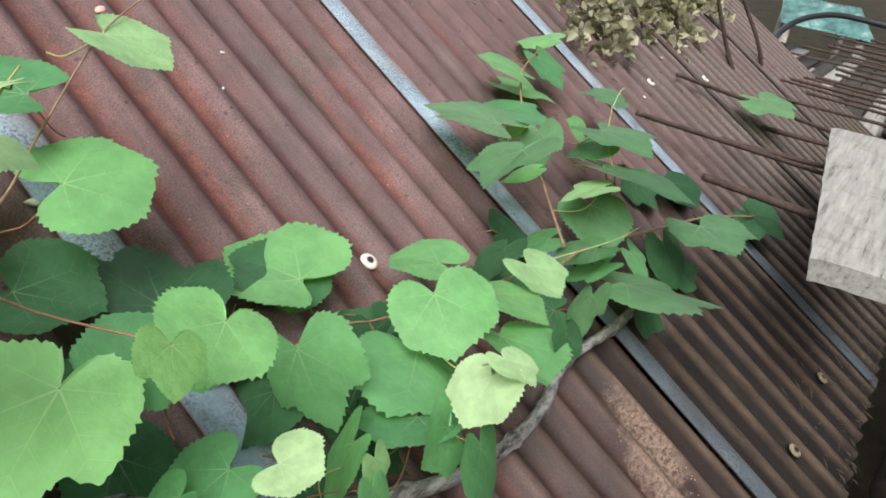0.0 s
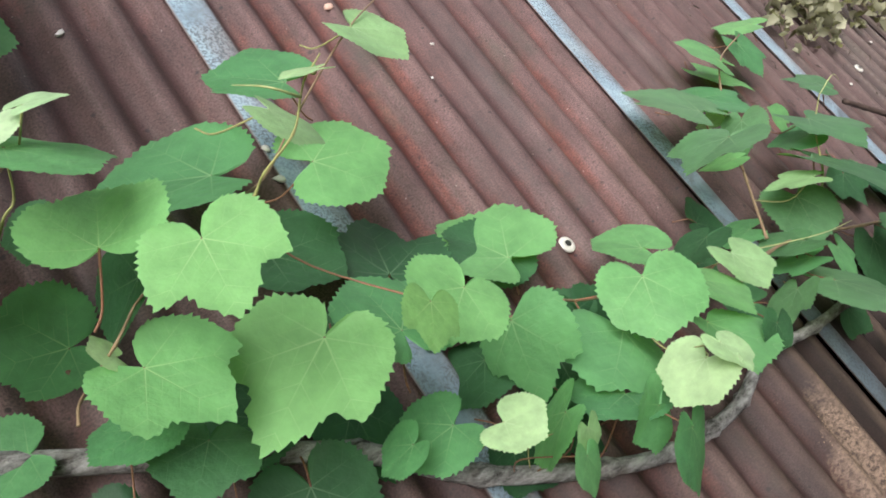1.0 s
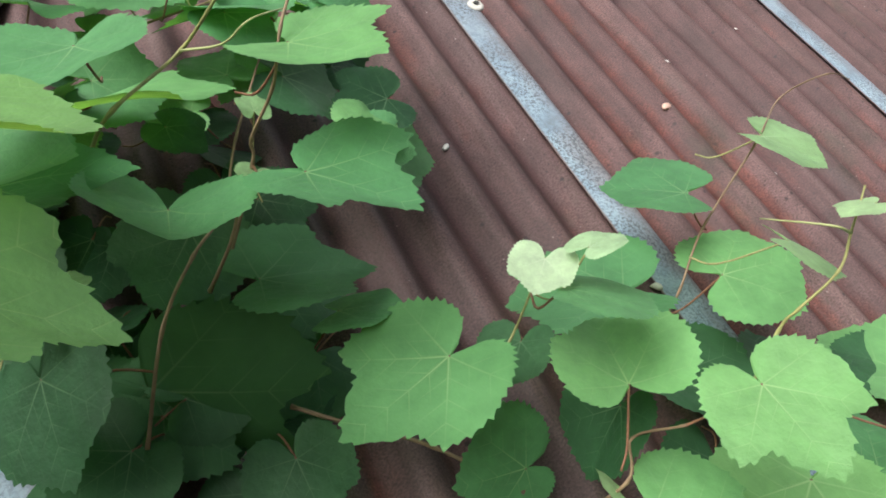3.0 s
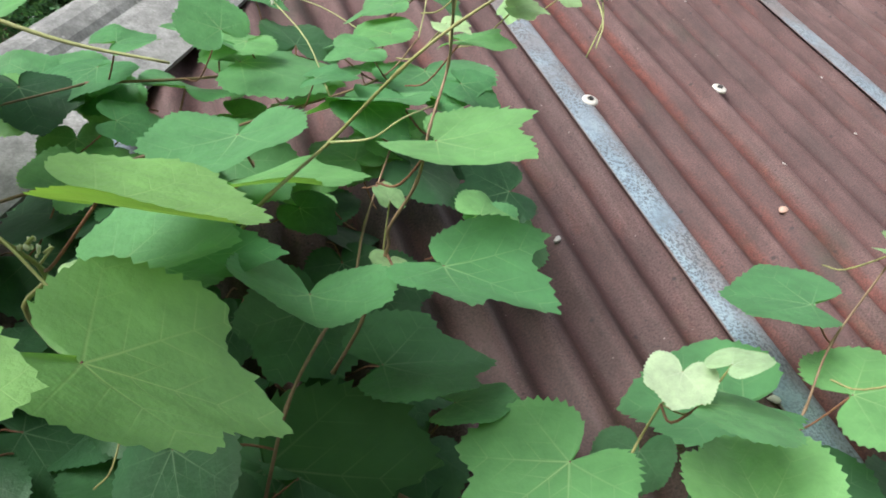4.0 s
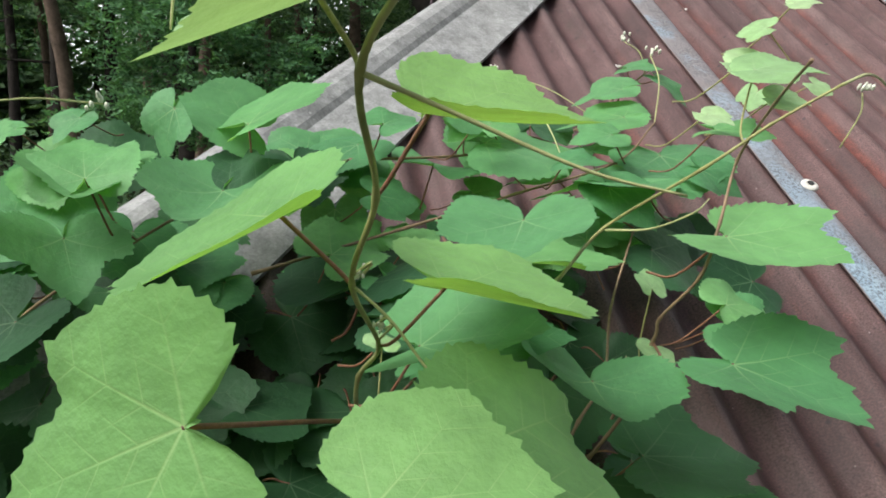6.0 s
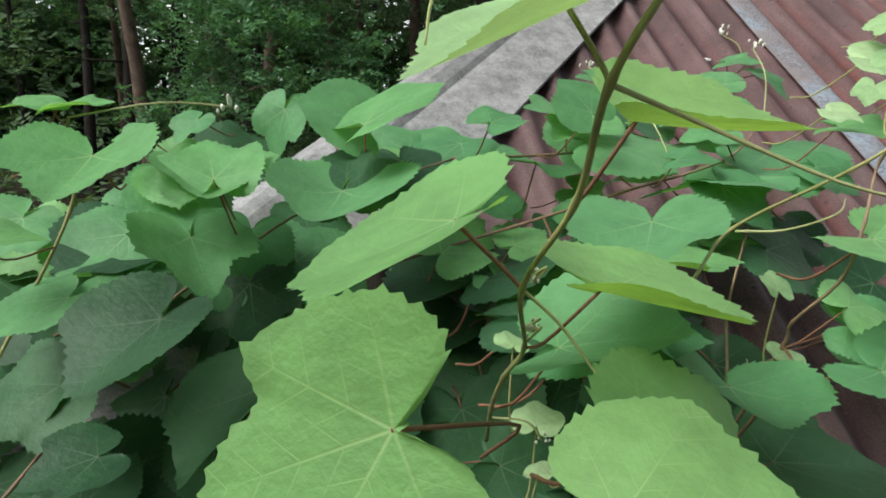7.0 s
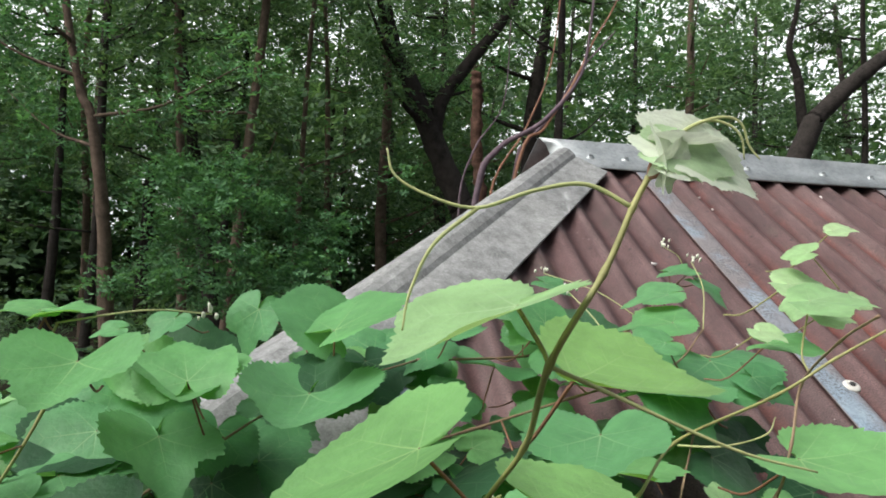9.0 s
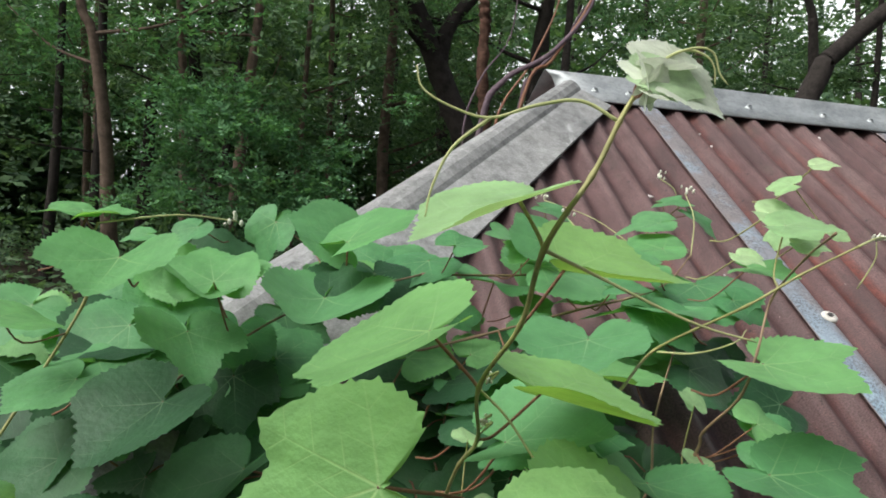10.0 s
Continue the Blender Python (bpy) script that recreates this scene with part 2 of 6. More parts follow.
def make_cement_material():
    """Weathered fibre cement with lichen grain."""
    k = Mat("weathered_fibre_cement", 0.9, spec=0.25)
    base = k.ramp(k.noise(5.0, 6, 0.65), [(0.3, (0.20, 0.205, 0.205)), (0.55, (0.30, 0.305, 0.30)), (0.75, (0.40, 0.405, 0.40))])
    fine = k.ramp(k.noise(260.0, 4, 0.75), [(0.36, 0.80), (0.64, 1.12)])
    c = k.mix(1.0, base, fine, "MULTIPLY")
    c = k.mix(1.0, c, k.ramp(k.noise(34.0, 6, 0.75), [(0.36, 0.66), (0.62, 1.16)]), "MULTIPLY")
    spots = k.ramp(k.voronoi(70.0), [(0.08, 1.0), (0.2, 0.0)])
    c = k.mix(k.math("MULTIPLY", k.math("MULTIPLY", spots, 0.5), k.ramp(k.noise(6.0, 4), [(0.45, 0.0), (0.6, 1.0)])), c, (0.48, 0.48, 0.47))
    c = k.mix(k.math("MULTIPLY", k.ramp(k.noise(4.5, 5, 0.7), [(0.55, 0.0), (0.72, 1.0)]), 0.5), c, (0.15, 0.15, 0.14))
    c = k.mix(k.math("MULTIPLY", k.ramp(k.noise(17.0, 5, 0.6, k.coords((1.0, 0.25, 1.0))), [(0.66, 0.0), (0.74, 1.0)]), 0.6), c, (0.62, 0.62, 0.62))
    k.colour(c)
    k.bump(k.noise(120.0, 4, 0.7), 0.0016, 0.7)
    return k.m


def make_zinc_material():
    k = Mat("dull_zinc", 0.5, 0.55)
    base = k.ramp(k.noise(9.0, 6, 0.7), [(0.3, (0.24, 0.26, 0.265)), (0.55, (0.42, 0.45, 0.455)), (0.75, (0.56, 0.58, 0.58))])
    c = k.mix(k.math("MULTIPLY", k.ramp(k.noise(90.0, 4, 0.7), [(0.45, 0.0), (0.7, 1.0)]), 0.4), base, (0.17, 0.18, 0.18))
    k.colour(c)
    k.roughness(k.ramp(k.noise(20.0, 4), [(0.3, 0.38), (0.7, 0.65)]))
    k.bump(k.noise(60.0, 3), 0.0008, 0.4)
    return k.m


def plain(name, rgb, rough=0.6, metal=0.0, vary=0.25, scale=20.0, bump=0.0006, spec=0.4):
    k = Mat(name, rough, metal, spec)
    dark, lite = tuple(v * (1 - vary) for v in rgb), tuple(min(1, v * (1 + vary)) for v in rgb)
    c = k.ramp(k.noise(scale, 6, 0.7), [(0.3, dark), (0.5, rgb), (0.72, lite)])
    k.colour(c)
    k.bump(k.noise(scale * 5, 4, 0.7), bump, 0.6)
    return k.m


VEINS = [(0.0, 1.0), (46.0, 0.9), (-46.0, 0.9), (98.0, 0.5), (-98.0, 0.5)]


def make_leaf_material(name, young, mid, old, under, through_leaf=(1.9, 1.75, 0.6)):
    """Vine leaf: greens that differ from leaf to leaf, faint pale palmate veins, light that comes through."""
    k = Mat(name, 0.5, spec=0.32)
    x, y, z = k.xyz()
    vein = None
    for deg, strength in VEINS:
        c, s = math.cos(radians(deg)), math.sin(radians(deg))
        ahead = k.math("ADD", k.math("MULTIPLY", y, c), k.math("MULTIPLY", x, s))
        off = k.math("ABSOLUTE", k.math("SUBTRACT", k.math("MULTIPLY", x, c), k.math("MULTIPLY", y, s)))
        front = k.math("GREATER_THAN", ahead, 0.0)
        # the rib tapers and pales away outwards
        rib = k.ramp(k.math("ADD", off, k.math("MULTIPLY", ahead, 0.007)), [(0.003, 1.0), (0.011, 0.0)])
        rib = k.math("MULTIPLY", rib, k.ramp(ahead, [(0.05, strength), (0.75, strength * 0.12)]))
        # side veins branch off it and fade sooner
        saw = k.math("PINGPONG", k.math("SUBTRACT", ahead, k.math("MULTIPLY", off, 0.8)), 0.10)
        side = k.math("MULTIPLY", k.ramp(saw, [(0.001, 0.5), (0.007, 0.0)]), k.ramp(off, [(0.02, strength), (0.24, 0.0)]))
        one = k.math("MULTIPLY", k.math("MAXIMUM", rib, side), front)
        vein = one if vein is None else k.math("MAXIMUM", vein, one)
    rnd = k.random()
    green = k.ramp(rnd, [(0.0, old), (0.55, mid), (1.0, young)])
    blotch = k.noise(2.4, 4, 0.6)
    green = k.mix(1.0, green, k.ramp(blotch, [(0.3, 0.80), (0.7, 1.16)]), "MULTIPLY")
    net = k.ramp(k.voronoi(26.0, None, "DISTANCE_TO_EDGE"), [(0.0, 1.0), (0.05, 0.0)])
    green = k.mix(k.math("MULTIPLY", net, 0.05), green, young)
    spots = k.math("MULTIPLY", k.ramp(k.voronoi(5.0), [(0.02, 1.0), (0.034, 0.0)]), k.ramp(k.noise(1.7, 2), [(0.5, 0.0), (0.56, 1.0)]))
    green = k.mix(k.math("MULTIPLY", spots, 0.22), green, (0.16, 0.12, 0.06))
    veined = k.mix(k.math("MULTIPLY", vein, 0.5), green, under)
    k.colour(veined)
    k.bump(k.math("ADD", k.math("MULTIPLY", k.noise(7.0, 4), 0.8), k.math("MULTIPLY", vein, -0.15)), 0.014, 0.2)
    trans = k.t.nodes.new("ShaderNodeBsdfTranslucent")
    k.link(k.mix(1.0, veined, through_leaf, "MULTIPLY"), trans.inputs["Color"])
    mixer = k.t.nodes.new("ShaderNodeMixShader")
    mixer.inputs[0].default_value = 0.33
    k.link(k.b.outputs[0], mixer.inputs[1])
    k.link(trans.outputs[0], mixer.inputs[2])
    k.link(mixer.outputs[0], k.t.nodes["Material Output"].inputs["Surface"])
    return k.m


def make_bark_material():
    """Old vine wood: grey, cracked in long twisting strips."""
    k = Mat("grey_vine_bark", 0.9, spec=0.2)
    strips = k.noise(55.0, 6, 0.75, k.coords((0.35, 1.0, 1.0)))
    c = k.ramp(strips, [(0.38, (0.03, 0.027, 0.025)), (0.47, (0.17, 0.162, 0.158)), (0.60, (0.36, 0.35, 0.345)), (0.75, (0.52, 0.51, 0.50))])
    c = k.mix(k.math("MULTIPLY", k.ramp(k.noise(12.0, 4, 0.6), [(0.5, 0.0), (0.65, 1.0)]), 0.6), c, (0.15, 0.12, 0.095))
    k.colour(c)
    k.bump(k.math("ADD", strips, k.math("MULTIPLY", k.noise(180.0, 3, 0.7), 0.4)), 0.006, 0.9)
    return k.m


M_SHEET, M_CEMENT, M_ZINC = make_sheet_material(), make_cement_material(), make_zinc_material()
M_LEAF = make_leaf_material("vine_leaf", (0.142, 0.352, 0.148), (0.112, 0.303, 0.128), (0.088, 0.256, 0.110), (0.38, 0.58, 0.31))
M_BRIGHT_LEAF = make_leaf_material("bright_vine_leaf", (0.208, 0.438, 0.165), (0.168, 0.393, 0.150), (0.136, 0.350, 0.134), (0.44, 0.62, 0.32))
M_LIME_LEAF = make_leaf_material("lime_vine_leaf", (0.250, 0.448, 0.150), (0.205, 0.402, 0.138), (0.160, 0.355, 0.126), (0.45, 0.62, 0.30))
# Darkened for the shade under the vine as much as for age.
M_DARK_LEAF = make_leaf_material("shaded_old_leaf", (0.060, 0.165, 0.072), (0.042, 0.122, 0.054), (0.028, 0.088, 0.040), (0.22, 0.36, 0.22))
M_YOUNG = make_leaf_material("young_vine_leaf", (0.43, 0.60, 0.33), (0.35, 0.54, 0.27), (0.28, 0.48, 0.22), (0.60, 0.72, 0.48), (1.35, 1.3, 0.8))
M_PALE = make_leaf_material("downy_tip_leaf", (0.54, 0.67, 0.45), (0.47, 0.62, 0.39), (0.40, 0.57, 0.33), (0.72, 0.78, 0.64), (1.2, 1.2, 1.0))
M_WHITE_TIP = make_leaf_material("white_downy_tip", (0.80, 0.82, 0.74), (0.74, 0.78, 0.68), (0.66, 0.74, 0.58), (0.84, 0.86, 0.80), (1.05, 1.05, 1.0))
M_DUSTY = make_leaf_material("dusty_vine_leaf", (0.140, 0.290, 0.140), (0.108, 0.238, 0.112), (0.080, 0.190, 0.090), (0.34, 0.48, 0.31))
M_TENDRIL = plain("pale_tendril", (0.40, 0.43, 0.19), 0.5, vary=0.2, scale=30)
M_BUD = plain("whitish_bud", (0.72, 0.74, 0.62), 0.6, vary=0.12, scale=200)
M_STEM = plain("green_stem", (0.30, 0.30, 0.115), 0.5, vary=0.35, scale=30)
M_CANE = plain("brown_cane", (0.24, 0.165, 0.10), 0.6, vary=0.4, scale=40)
M_PETIOLE = plain("red_petiole", (0.22, 0.105, 0.06), 0.5, vary=0.35, scale=30)
M_BARK = make_bark_material()
M_WHITE = plain("white_plastic", (0.62, 0.60, 0.55), 0.5, vary=0.2, scale=60)
M_STEEL = plain("dark_screw_steel", (0.09, 0.085, 0.08), 0.45, 0.8, vary=0.4, scale=120)
M_WOODWORK = plain("grey_weathered_timber", (0.24, 0.225, 0.20), 0.9, vary=0.4, scale=14, bump=0.003, spec=0.2)
M_WALL = plain("bare_block_wall", (0.22, 0.19, 0.16), 0.95, vary=0.3, scale=9, bump=0.003, spec=0.2)
M_REBAR = plain("rusty_steel_bar", (0.070, 0.047, 0.040), 0.85, 0.3, vary=0.5, scale=60, bump=0.001)
M_OLD_WASHER = plain("yellowed_plastic", (0.20, 0.165, 0.115), 0.6, vary=0.35, scale=90)
M_RUBBER = plain("black_rubber", (0.018, 0.019, 0.022), 0.45, vary=0.3, scale=30)
M_FLAKE = plain("chalky_flake", (0.66, 0.63, 0.60), 0.8, vary=0.12, scale=80)
M_PINK = plain("pinkish_flake", (0.62, 0.40, 0.32), 0.8, vary=0.15, scale=80)
M_TRUNK = plain("dark_forest_bark", (0.036, 0.031, 0.028), 0.95, vary=0.5, scale=9, bump=0.02, spec=0.15)
M_TRUNK_PALE = plain("brown_forest_bark", (0.115, 0.085, 0.065), 0.95, vary=0.5, scale=9, bump=0.02, spec=0.15)
M_GROUND = plain("leaf_litter_soil", (0.032, 0.028, 0.019), 1.0, vary=0.5, scale=2.5, bump=0.03, spec=0.1)

# ---------------------------------------------------------------- ground
def ground_height(x, y):
    return 0.10 * noise.noise(Vector((x * 0.11, y * 0.11, 0.3))) + 0.04 * noise.noise(Vector((x * 0.5, y * 0.5, 7.0)))


def build_ground():
    n, far = 90, 400.0
    ax = [math.copysign(abs(t) ** 2.6 * far, t) for t in np.linspace(-1, 1, n)]
    verts = [(x, y, ground_height(x, y) - 0.12) for y in ax for x in ax]
    ob = new("ground", mesh_of("ground", bm_from(verts, grid_faces(n, n)), M_GROUND))
    tagged(ob, "dark forest floor of soil and leaf litter", "ground", kind="structure")


build_ground()

# ---------------------------------------------------------------- shed
EAVE, RIDGE = -1.26, 1.13
X0, SHEET = -0.018, 0.668
PITCH = (SHEET - 0.036) / 9


def hip_x(y):
    """The near edge of the hip cap: x where it lies at y."""
    return -0.103 + (y - 1.025) * 0.72


def hip_y(x):
    """Where the sheets end under the cap."""
    return min(RIDGE, 1.025 + (x + 0.165) / 0.72)


def roof_profile(u):
    """Height of the sheet at u from its left edge: a flattened first crest, then round corrugations."""
    flat = 0.0118 + 0.001 * math.sin(min(u, 0.06) / 0.06 * math.pi)
    wave = 0.0096 * math.cos(2 * math.pi * (u - 0.036) / PITCH)
    t = min(1.0, max(0.0, (u - 0.046) / 0.030))
    t = t * t * (3 - 2 * t)
    return flat + (wave - flat) * t


def corrugated(x0, seed, y0=EAVE, lift=0.0):
    """One sheet from x0, trimmed along the hip."""
    us = [0.0, 0.003] + list(np.arange(PITCH / 12, SHEET + 0.012, PITCH / 12))
    rows, verts = 34, []
    for r in range(rows):
        for u in us:
            x = x0 + u
            top = hip_y(x) if x < 0.1 else RIDGE
            t = r / (rows - 1)
            y = y0 + (max(top, y0 + 0.002) - y0) * t
            z = roof_profile(u) + lift
            z += 0.0035 * noise.noise(Vector((x * 2.2, y * 1.4, 3.1))) + 0.0016 * noise.noise(Vector((x * 9, y * 5, 8.1)))
            if seed == 3.7 and u < 0.06:
                z += 0.005 * min(1.0, max(0.0, (-0.35 - y) / 0.4)) * (1 - u / 0.06)
            if u > SHEET - 0.004:
                z -= 0.0028
            verts.append((u, y, z))
    bm = bm_from(verts, grid_faces(rows, len(us)))
    dead = [f for f in bm.faces if f.calc_area() < 1e-7]
    bmesh.ops.delete(bm, geom=dead, context="FACES")
    bmesh.ops.solidify(bm, geom=bm.faces[:], thickness=0.0012)
    return bm


shed = thing("shed", "low shed with a faded red corrugated hipped roof", "shed")


def roof_part(name, bm, material, parent=None, label="", at=(0, 0, 0), smooth=True):
    ob = part(name, bm, material, parent or shed, label, smooth)
    ob.matrix_local = (ROOF @ Matrix.Translation(at)) if parent is None else Matrix.Translation(at)
    return ob


SHEETS = []
for i in range(-3, 5):
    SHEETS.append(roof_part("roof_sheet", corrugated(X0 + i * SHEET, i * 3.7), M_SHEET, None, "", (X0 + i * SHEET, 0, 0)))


def washer_screw(x, y, tilt=0.0):
    """A white sealing washer with a dark hex screw, on a crest."""
    i = int(math.floor((x - X0) / SHEET))
    sheet = SHEETS[i + 3]
    bm = bmesh.new()
    n, prof = 20, [(0.0045, 0.0048), (0.0085, 0.0045), (0.0125, 0.003), (0.0135, 0.0), (0.0045, 0.0005)]
    rings = [[bm.verts.new((r * math.cos(2 * math.pi * k / n), r * math.sin(2 * math.pi * k / n), z)) for k in range(n)] for r, z in prof]
    for a, b in zip(rings, rings[1:] + rings[:1]):
        for k in range(n):
            bm.faces.new((a[k], a[(k + 1) % n], b[(k + 1) % n], b[k]))
    z = max(roof_profile(x - X0 - i * SHEET + d) for d in (-0.009, 0.0, 0.009)) + 0.0006
    old = y < -0.9
    w = roof_part("washer", bm, M_OLD_WASHER if old else M_WHITE, sheet, "yellowed plastic sealing washer" if old else "off-white plastic sealing washer", (x - X0 - i * SHEET, y, z))
    bm = bmesh.new()
    bmesh.ops.create_cone(bm, cap_ends=True, segments=6, radius1=0.0058, radius2=0.005, depth=0.006)
    bmesh.ops.translate(bm, verts=bm.verts, vec=(0, 0, 0.0035))
    roof_part("screw", bm, M_STEEL, sheet, "dark hex roofing screw", (x - X0 - i * SHEET, y, z), False)


for x, y in ((0.032, 0.272), (0.319, 0.303), (0.333, -0.477), (0.87, -1.142), (1.158, -1.138), (1.647, -0.369), (1.375, -0.391), (2.05, -0.42)):
    washer_screw(x, y)


def build_hip_cap():
    """Angled fibre cement cap along the hip, with a rolled crown."""
    y0, y1 = -1.25, 1.03
    prof = [(0.0, 0.011), (0.0, 0.017), (-0.03, 0.021), (-0.072, 0.029), (-0.083, 0.029), (-0.090, 0.036), (-0.104, 0.043), (-0.117, 0.043), (-0.130, 0.036), (-0.15, 0.012), (-0.22, -0.085), (-0.224, -0.091)]
    rows, verts = 40, []
    for r in range(rows):
        y = y0 + (y1 - y0) * r / (rows - 1)
        wide = 1.0 + 0.42 * (1.0 - y)
        for w, z in prof:
            w *= min(wide, 1.5)
            n = 0.002 * noise.noise(Vector((y * 3, 0.4, 2.0)))
            verts.append((hip_x(y) + w * 0.81 + n, y - w * 0.58, z + n))
    bm = bm_from(verts, grid_faces(rows, len(prof)))
    bmesh.ops.recalc_face_normals(bm, faces=bm.faces)
    bmesh.ops.solidify(bm, geom=bm.faces[:], thickness=0.006)
    roof_part("hip_cap", bm, M_CEMENT, None, "grey weathered fibre cement hip cap", smooth=False)


build_hip_cap()


def build_ridge_cap():
    """Folded zinc ridge cap, its near flap lying on the crests."""
    c, s = math.cos(radians(SLOPE * 2)), math.sin(radians(SLOPE * 2))
    prof = [(0.0, 0.013), (0.0, 0.016), (0.05, 0.021), (0.088, 0.03), (0.10, 0.040), (0.112, 0.030)]
    prof += [(0.112 + 0.16 * c, 0.030 - 0.16 * s)]
    n, verts = 60, []
    for k in range(n):
        x = -0.24 + 3.66 * k / (n - 1)
        for j, (w, z) in enumerate(prof):
            xx = x + (0.13 * (1 - w / 0.1) if k == 0 and w < 0.1 else 0)
            verts.append((xx, 1.055 + w, z + 0.003 * noise.noise(Vector((x * 2, w * 6, 4)))))
    bm = bm_from(verts, grid_faces(n, len(prof)))
    bmesh.ops.solidify(bm, geom=bm.faces[:], thickness=0.0015)
    cap = roof_part("ridge_cap", bm, M_ZINC, None, "dull grey zinc ridge cap")
    for x in (-0.121, -0.03, 0.30, 0.518, 0.66, 1.05, 1.5, 2.1):
        bm = bmesh.new()
        bmesh.ops.create_cone(bm, cap_ends=True, segments=14, radius1=0.011, radius2=0.007, depth=0.004)
        bmesh.ops.translate(bm, verts=bm.verts, vec=(0, 0, 0.002))
        m = bmesh.ops.create_cone(bm, cap_ends=True, segments=6, radius1=0.0055, radius2=0.005, depth=0.006)
        bmesh.ops.translate(bm, verts=m["verts"], vec=(0, 0, 0.006))
        roof_part("screw", bm, M_ZINC, cap, "", (x, 1.10, 0.022), False)


build_ridge_cap()


def build_shed_body():
    """Far slope, hip end and walls that close the shed."""
    def w(x, y, z=0.0):
        return ROOF @ Vector((x, y, z))
    r0, r1 = w(hip_x(RIDGE), RIDGE), w(3.42, RIDGE)
    e0, e1 = w(hip_x(EAVE), EAVE), w(3.42, EAVE)
    back = 2 * r0.y - e0.y
    b0, b1 = Vector((e0.x, back, e0.z)), Vector((e1.x, back, e1.z))
    for name, quad in (("back_slope", (r0, b0, b1, r1)), ("hip_slope", (e0, b0, r0)), ("gable", (r1, b1, e1))):
        bm = bmesh.new()
        bm.faces.new([bm.verts.new(v + Vector((0, 0, -0.02))) for v in quad])
        bmesh.ops.recalc_face_normals(bm, faces=bm.faces)
        bmesh.ops.solidify(bm, geom=bm.faces[:], thickness=0.01)
        part(name, bm, M_WOODWORK if name == "gable" else M_SHEET, shed, "", False)
    x0, x1, y0, y1, z1 = e0.x + 0.16, 3.28, e0.y + 0.14, back - 0.14, e0.z + 0.02
    for a in ((x0, x1, y0, y0 + 0.12), (x0, x1, y1 - 0.12, y1), (x0, x0 + 0.12, y0 + 0.123, y1 - 0.123), (x1 - 0.12, x1, y0 + 0.123, y1 - 0.123)):
        part("wall", box(*a, -0.3, z1, 0.004), M_WALL, shed)


build_shed_body()


# ---------------------------------------------------------------- vine leaves
ROUND = [(0, 1.0), (5, 0.965), (14, 0.91), (28, 0.885), (44, 0.90), (62, 0.85), (80, 0.80), (98, 0.745), (118, 0.67), (136, 0.585), (150, 0.485), (161, 0.355), (170, 0.15), (180, 0.04)]
LOBED = [(0, 1.0), (5, 0.92), (16, 0.81), (29, 0.665), (34, 0.65), (42, 0.76), (49, 0.83), (56, 0.78), (72, 0.69), (90, 0.62), (108, 0.57), (128, 0.495), (146, 0.42), (159, 0.32), (169, 0.15), (180, 0.04)]


def leaf_radius(a, keys):
    """Outline of a vine leaf round its petiole: a is the angle from the tip, -180..180."""
    d = abs(a)
    for (a0, r0), (a1, r1) in zip(keys, keys[1:]):
        if d <= a1:
            t = (d - a0) / (a1 - a0)
            if a0:
                t = t * t * (3 - 2 * t)
            return r0 + (r1 - r0) * t
    return 0.05


def leaf_mesh(name, material, seed, fold=0.18, droop=0.25, wave=0.05, lobe=1.0, sinus=12.0, lean=0.0, uneven=1.0):
    """A leaf one unit from petiole to tip: +y to the tip, +z up, a little folded along the midrib."""
    rnd = random.Random(seed)
    rings = (0.0, 0.2, 0.4, 0.58, 0.74, 0.87, 0.955, 1.0)
    n = 156
    ph = [rnd.uniform(0, 6.28) for _ in range(6)]
    tooth_size = [rnd.random() for _ in range(n // 3 + 1)]
    skew, left, right = (uneven * q for q in (rnd.uniform(-0.05, 0.05), rnd.uniform(-0.25, 0.2), rnd.uniform(-0.25, 0.2)))
    verts = [(0.0, 0.0, 0.0)]
    for q in rings[1:]:
        for k in range(n):
            a = -180 + 360 * (k + 0.5) / n
            f = max(0.0, min(1.0, lobe + (left if a < 0 else right) * (1 if lobe > 0.1 else 0)))
            d = abs(a) if abs(a) < 90 else min(180.0, 90 + (abs(a) - 90) * 82 / (90 - sinus))
            r = leaf_radius(d, ROUND) * (1 - f) + leaf_radius(d, LOBED) * f if d < 172 else 0.04
            r *= 1 + skew * math.sin(radians(a)) + 0.012 * math.sin(radians(a) * 5 + ph[0]) + 0.008 * math.sin(radians(a) * 11 + ph[1])
            tooth = (0.019 if k % 3 == 0 else (-0.013 if k % 3 == 1 else 0.0)) * (0.15 + 1.7 * tooth_size[k // 3]) * (1 if abs(a) < 160 else 0)
            rr = r * q + tooth * max(0, (q - 0.94) / 0.06)
            x, y = rr * math.sin(radians(a)) * (1 + (lean if a > 0 else -lean)), rr * math.cos(radians(a))
            z = fold * (math.sqrt(x * x + 0.012) - 0.11) - droop * 0.5 * (x * x + y * y) + wave * math.sin(3 * radians(a) + ph[2]) * q * q + 0.3 * wave * math.sin(7 * radians(a) + ph[3]) * q ** 4
            verts.append((x, y, z))
    faces = [(0, 1 + k, 1 + (k + 1) % n) for k in range(n) if k != n - 1]
    for r in range(len(rings) - 2):
        for k in range(n - 1):
            b = 1 + r * n + k
            faces.append((b, b + n, b + n + 1, b + 1))
    bm = bm_from(verts, faces)
    bmesh.ops.recalc_face_normals(bm, faces=bm.faces)
    if sum(f.normal.z for f in bm.faces) < 0:
        bmesh.ops.reverse_faces(bm, faces=bm.faces[:])
    return mesh_of(name, bm, material)


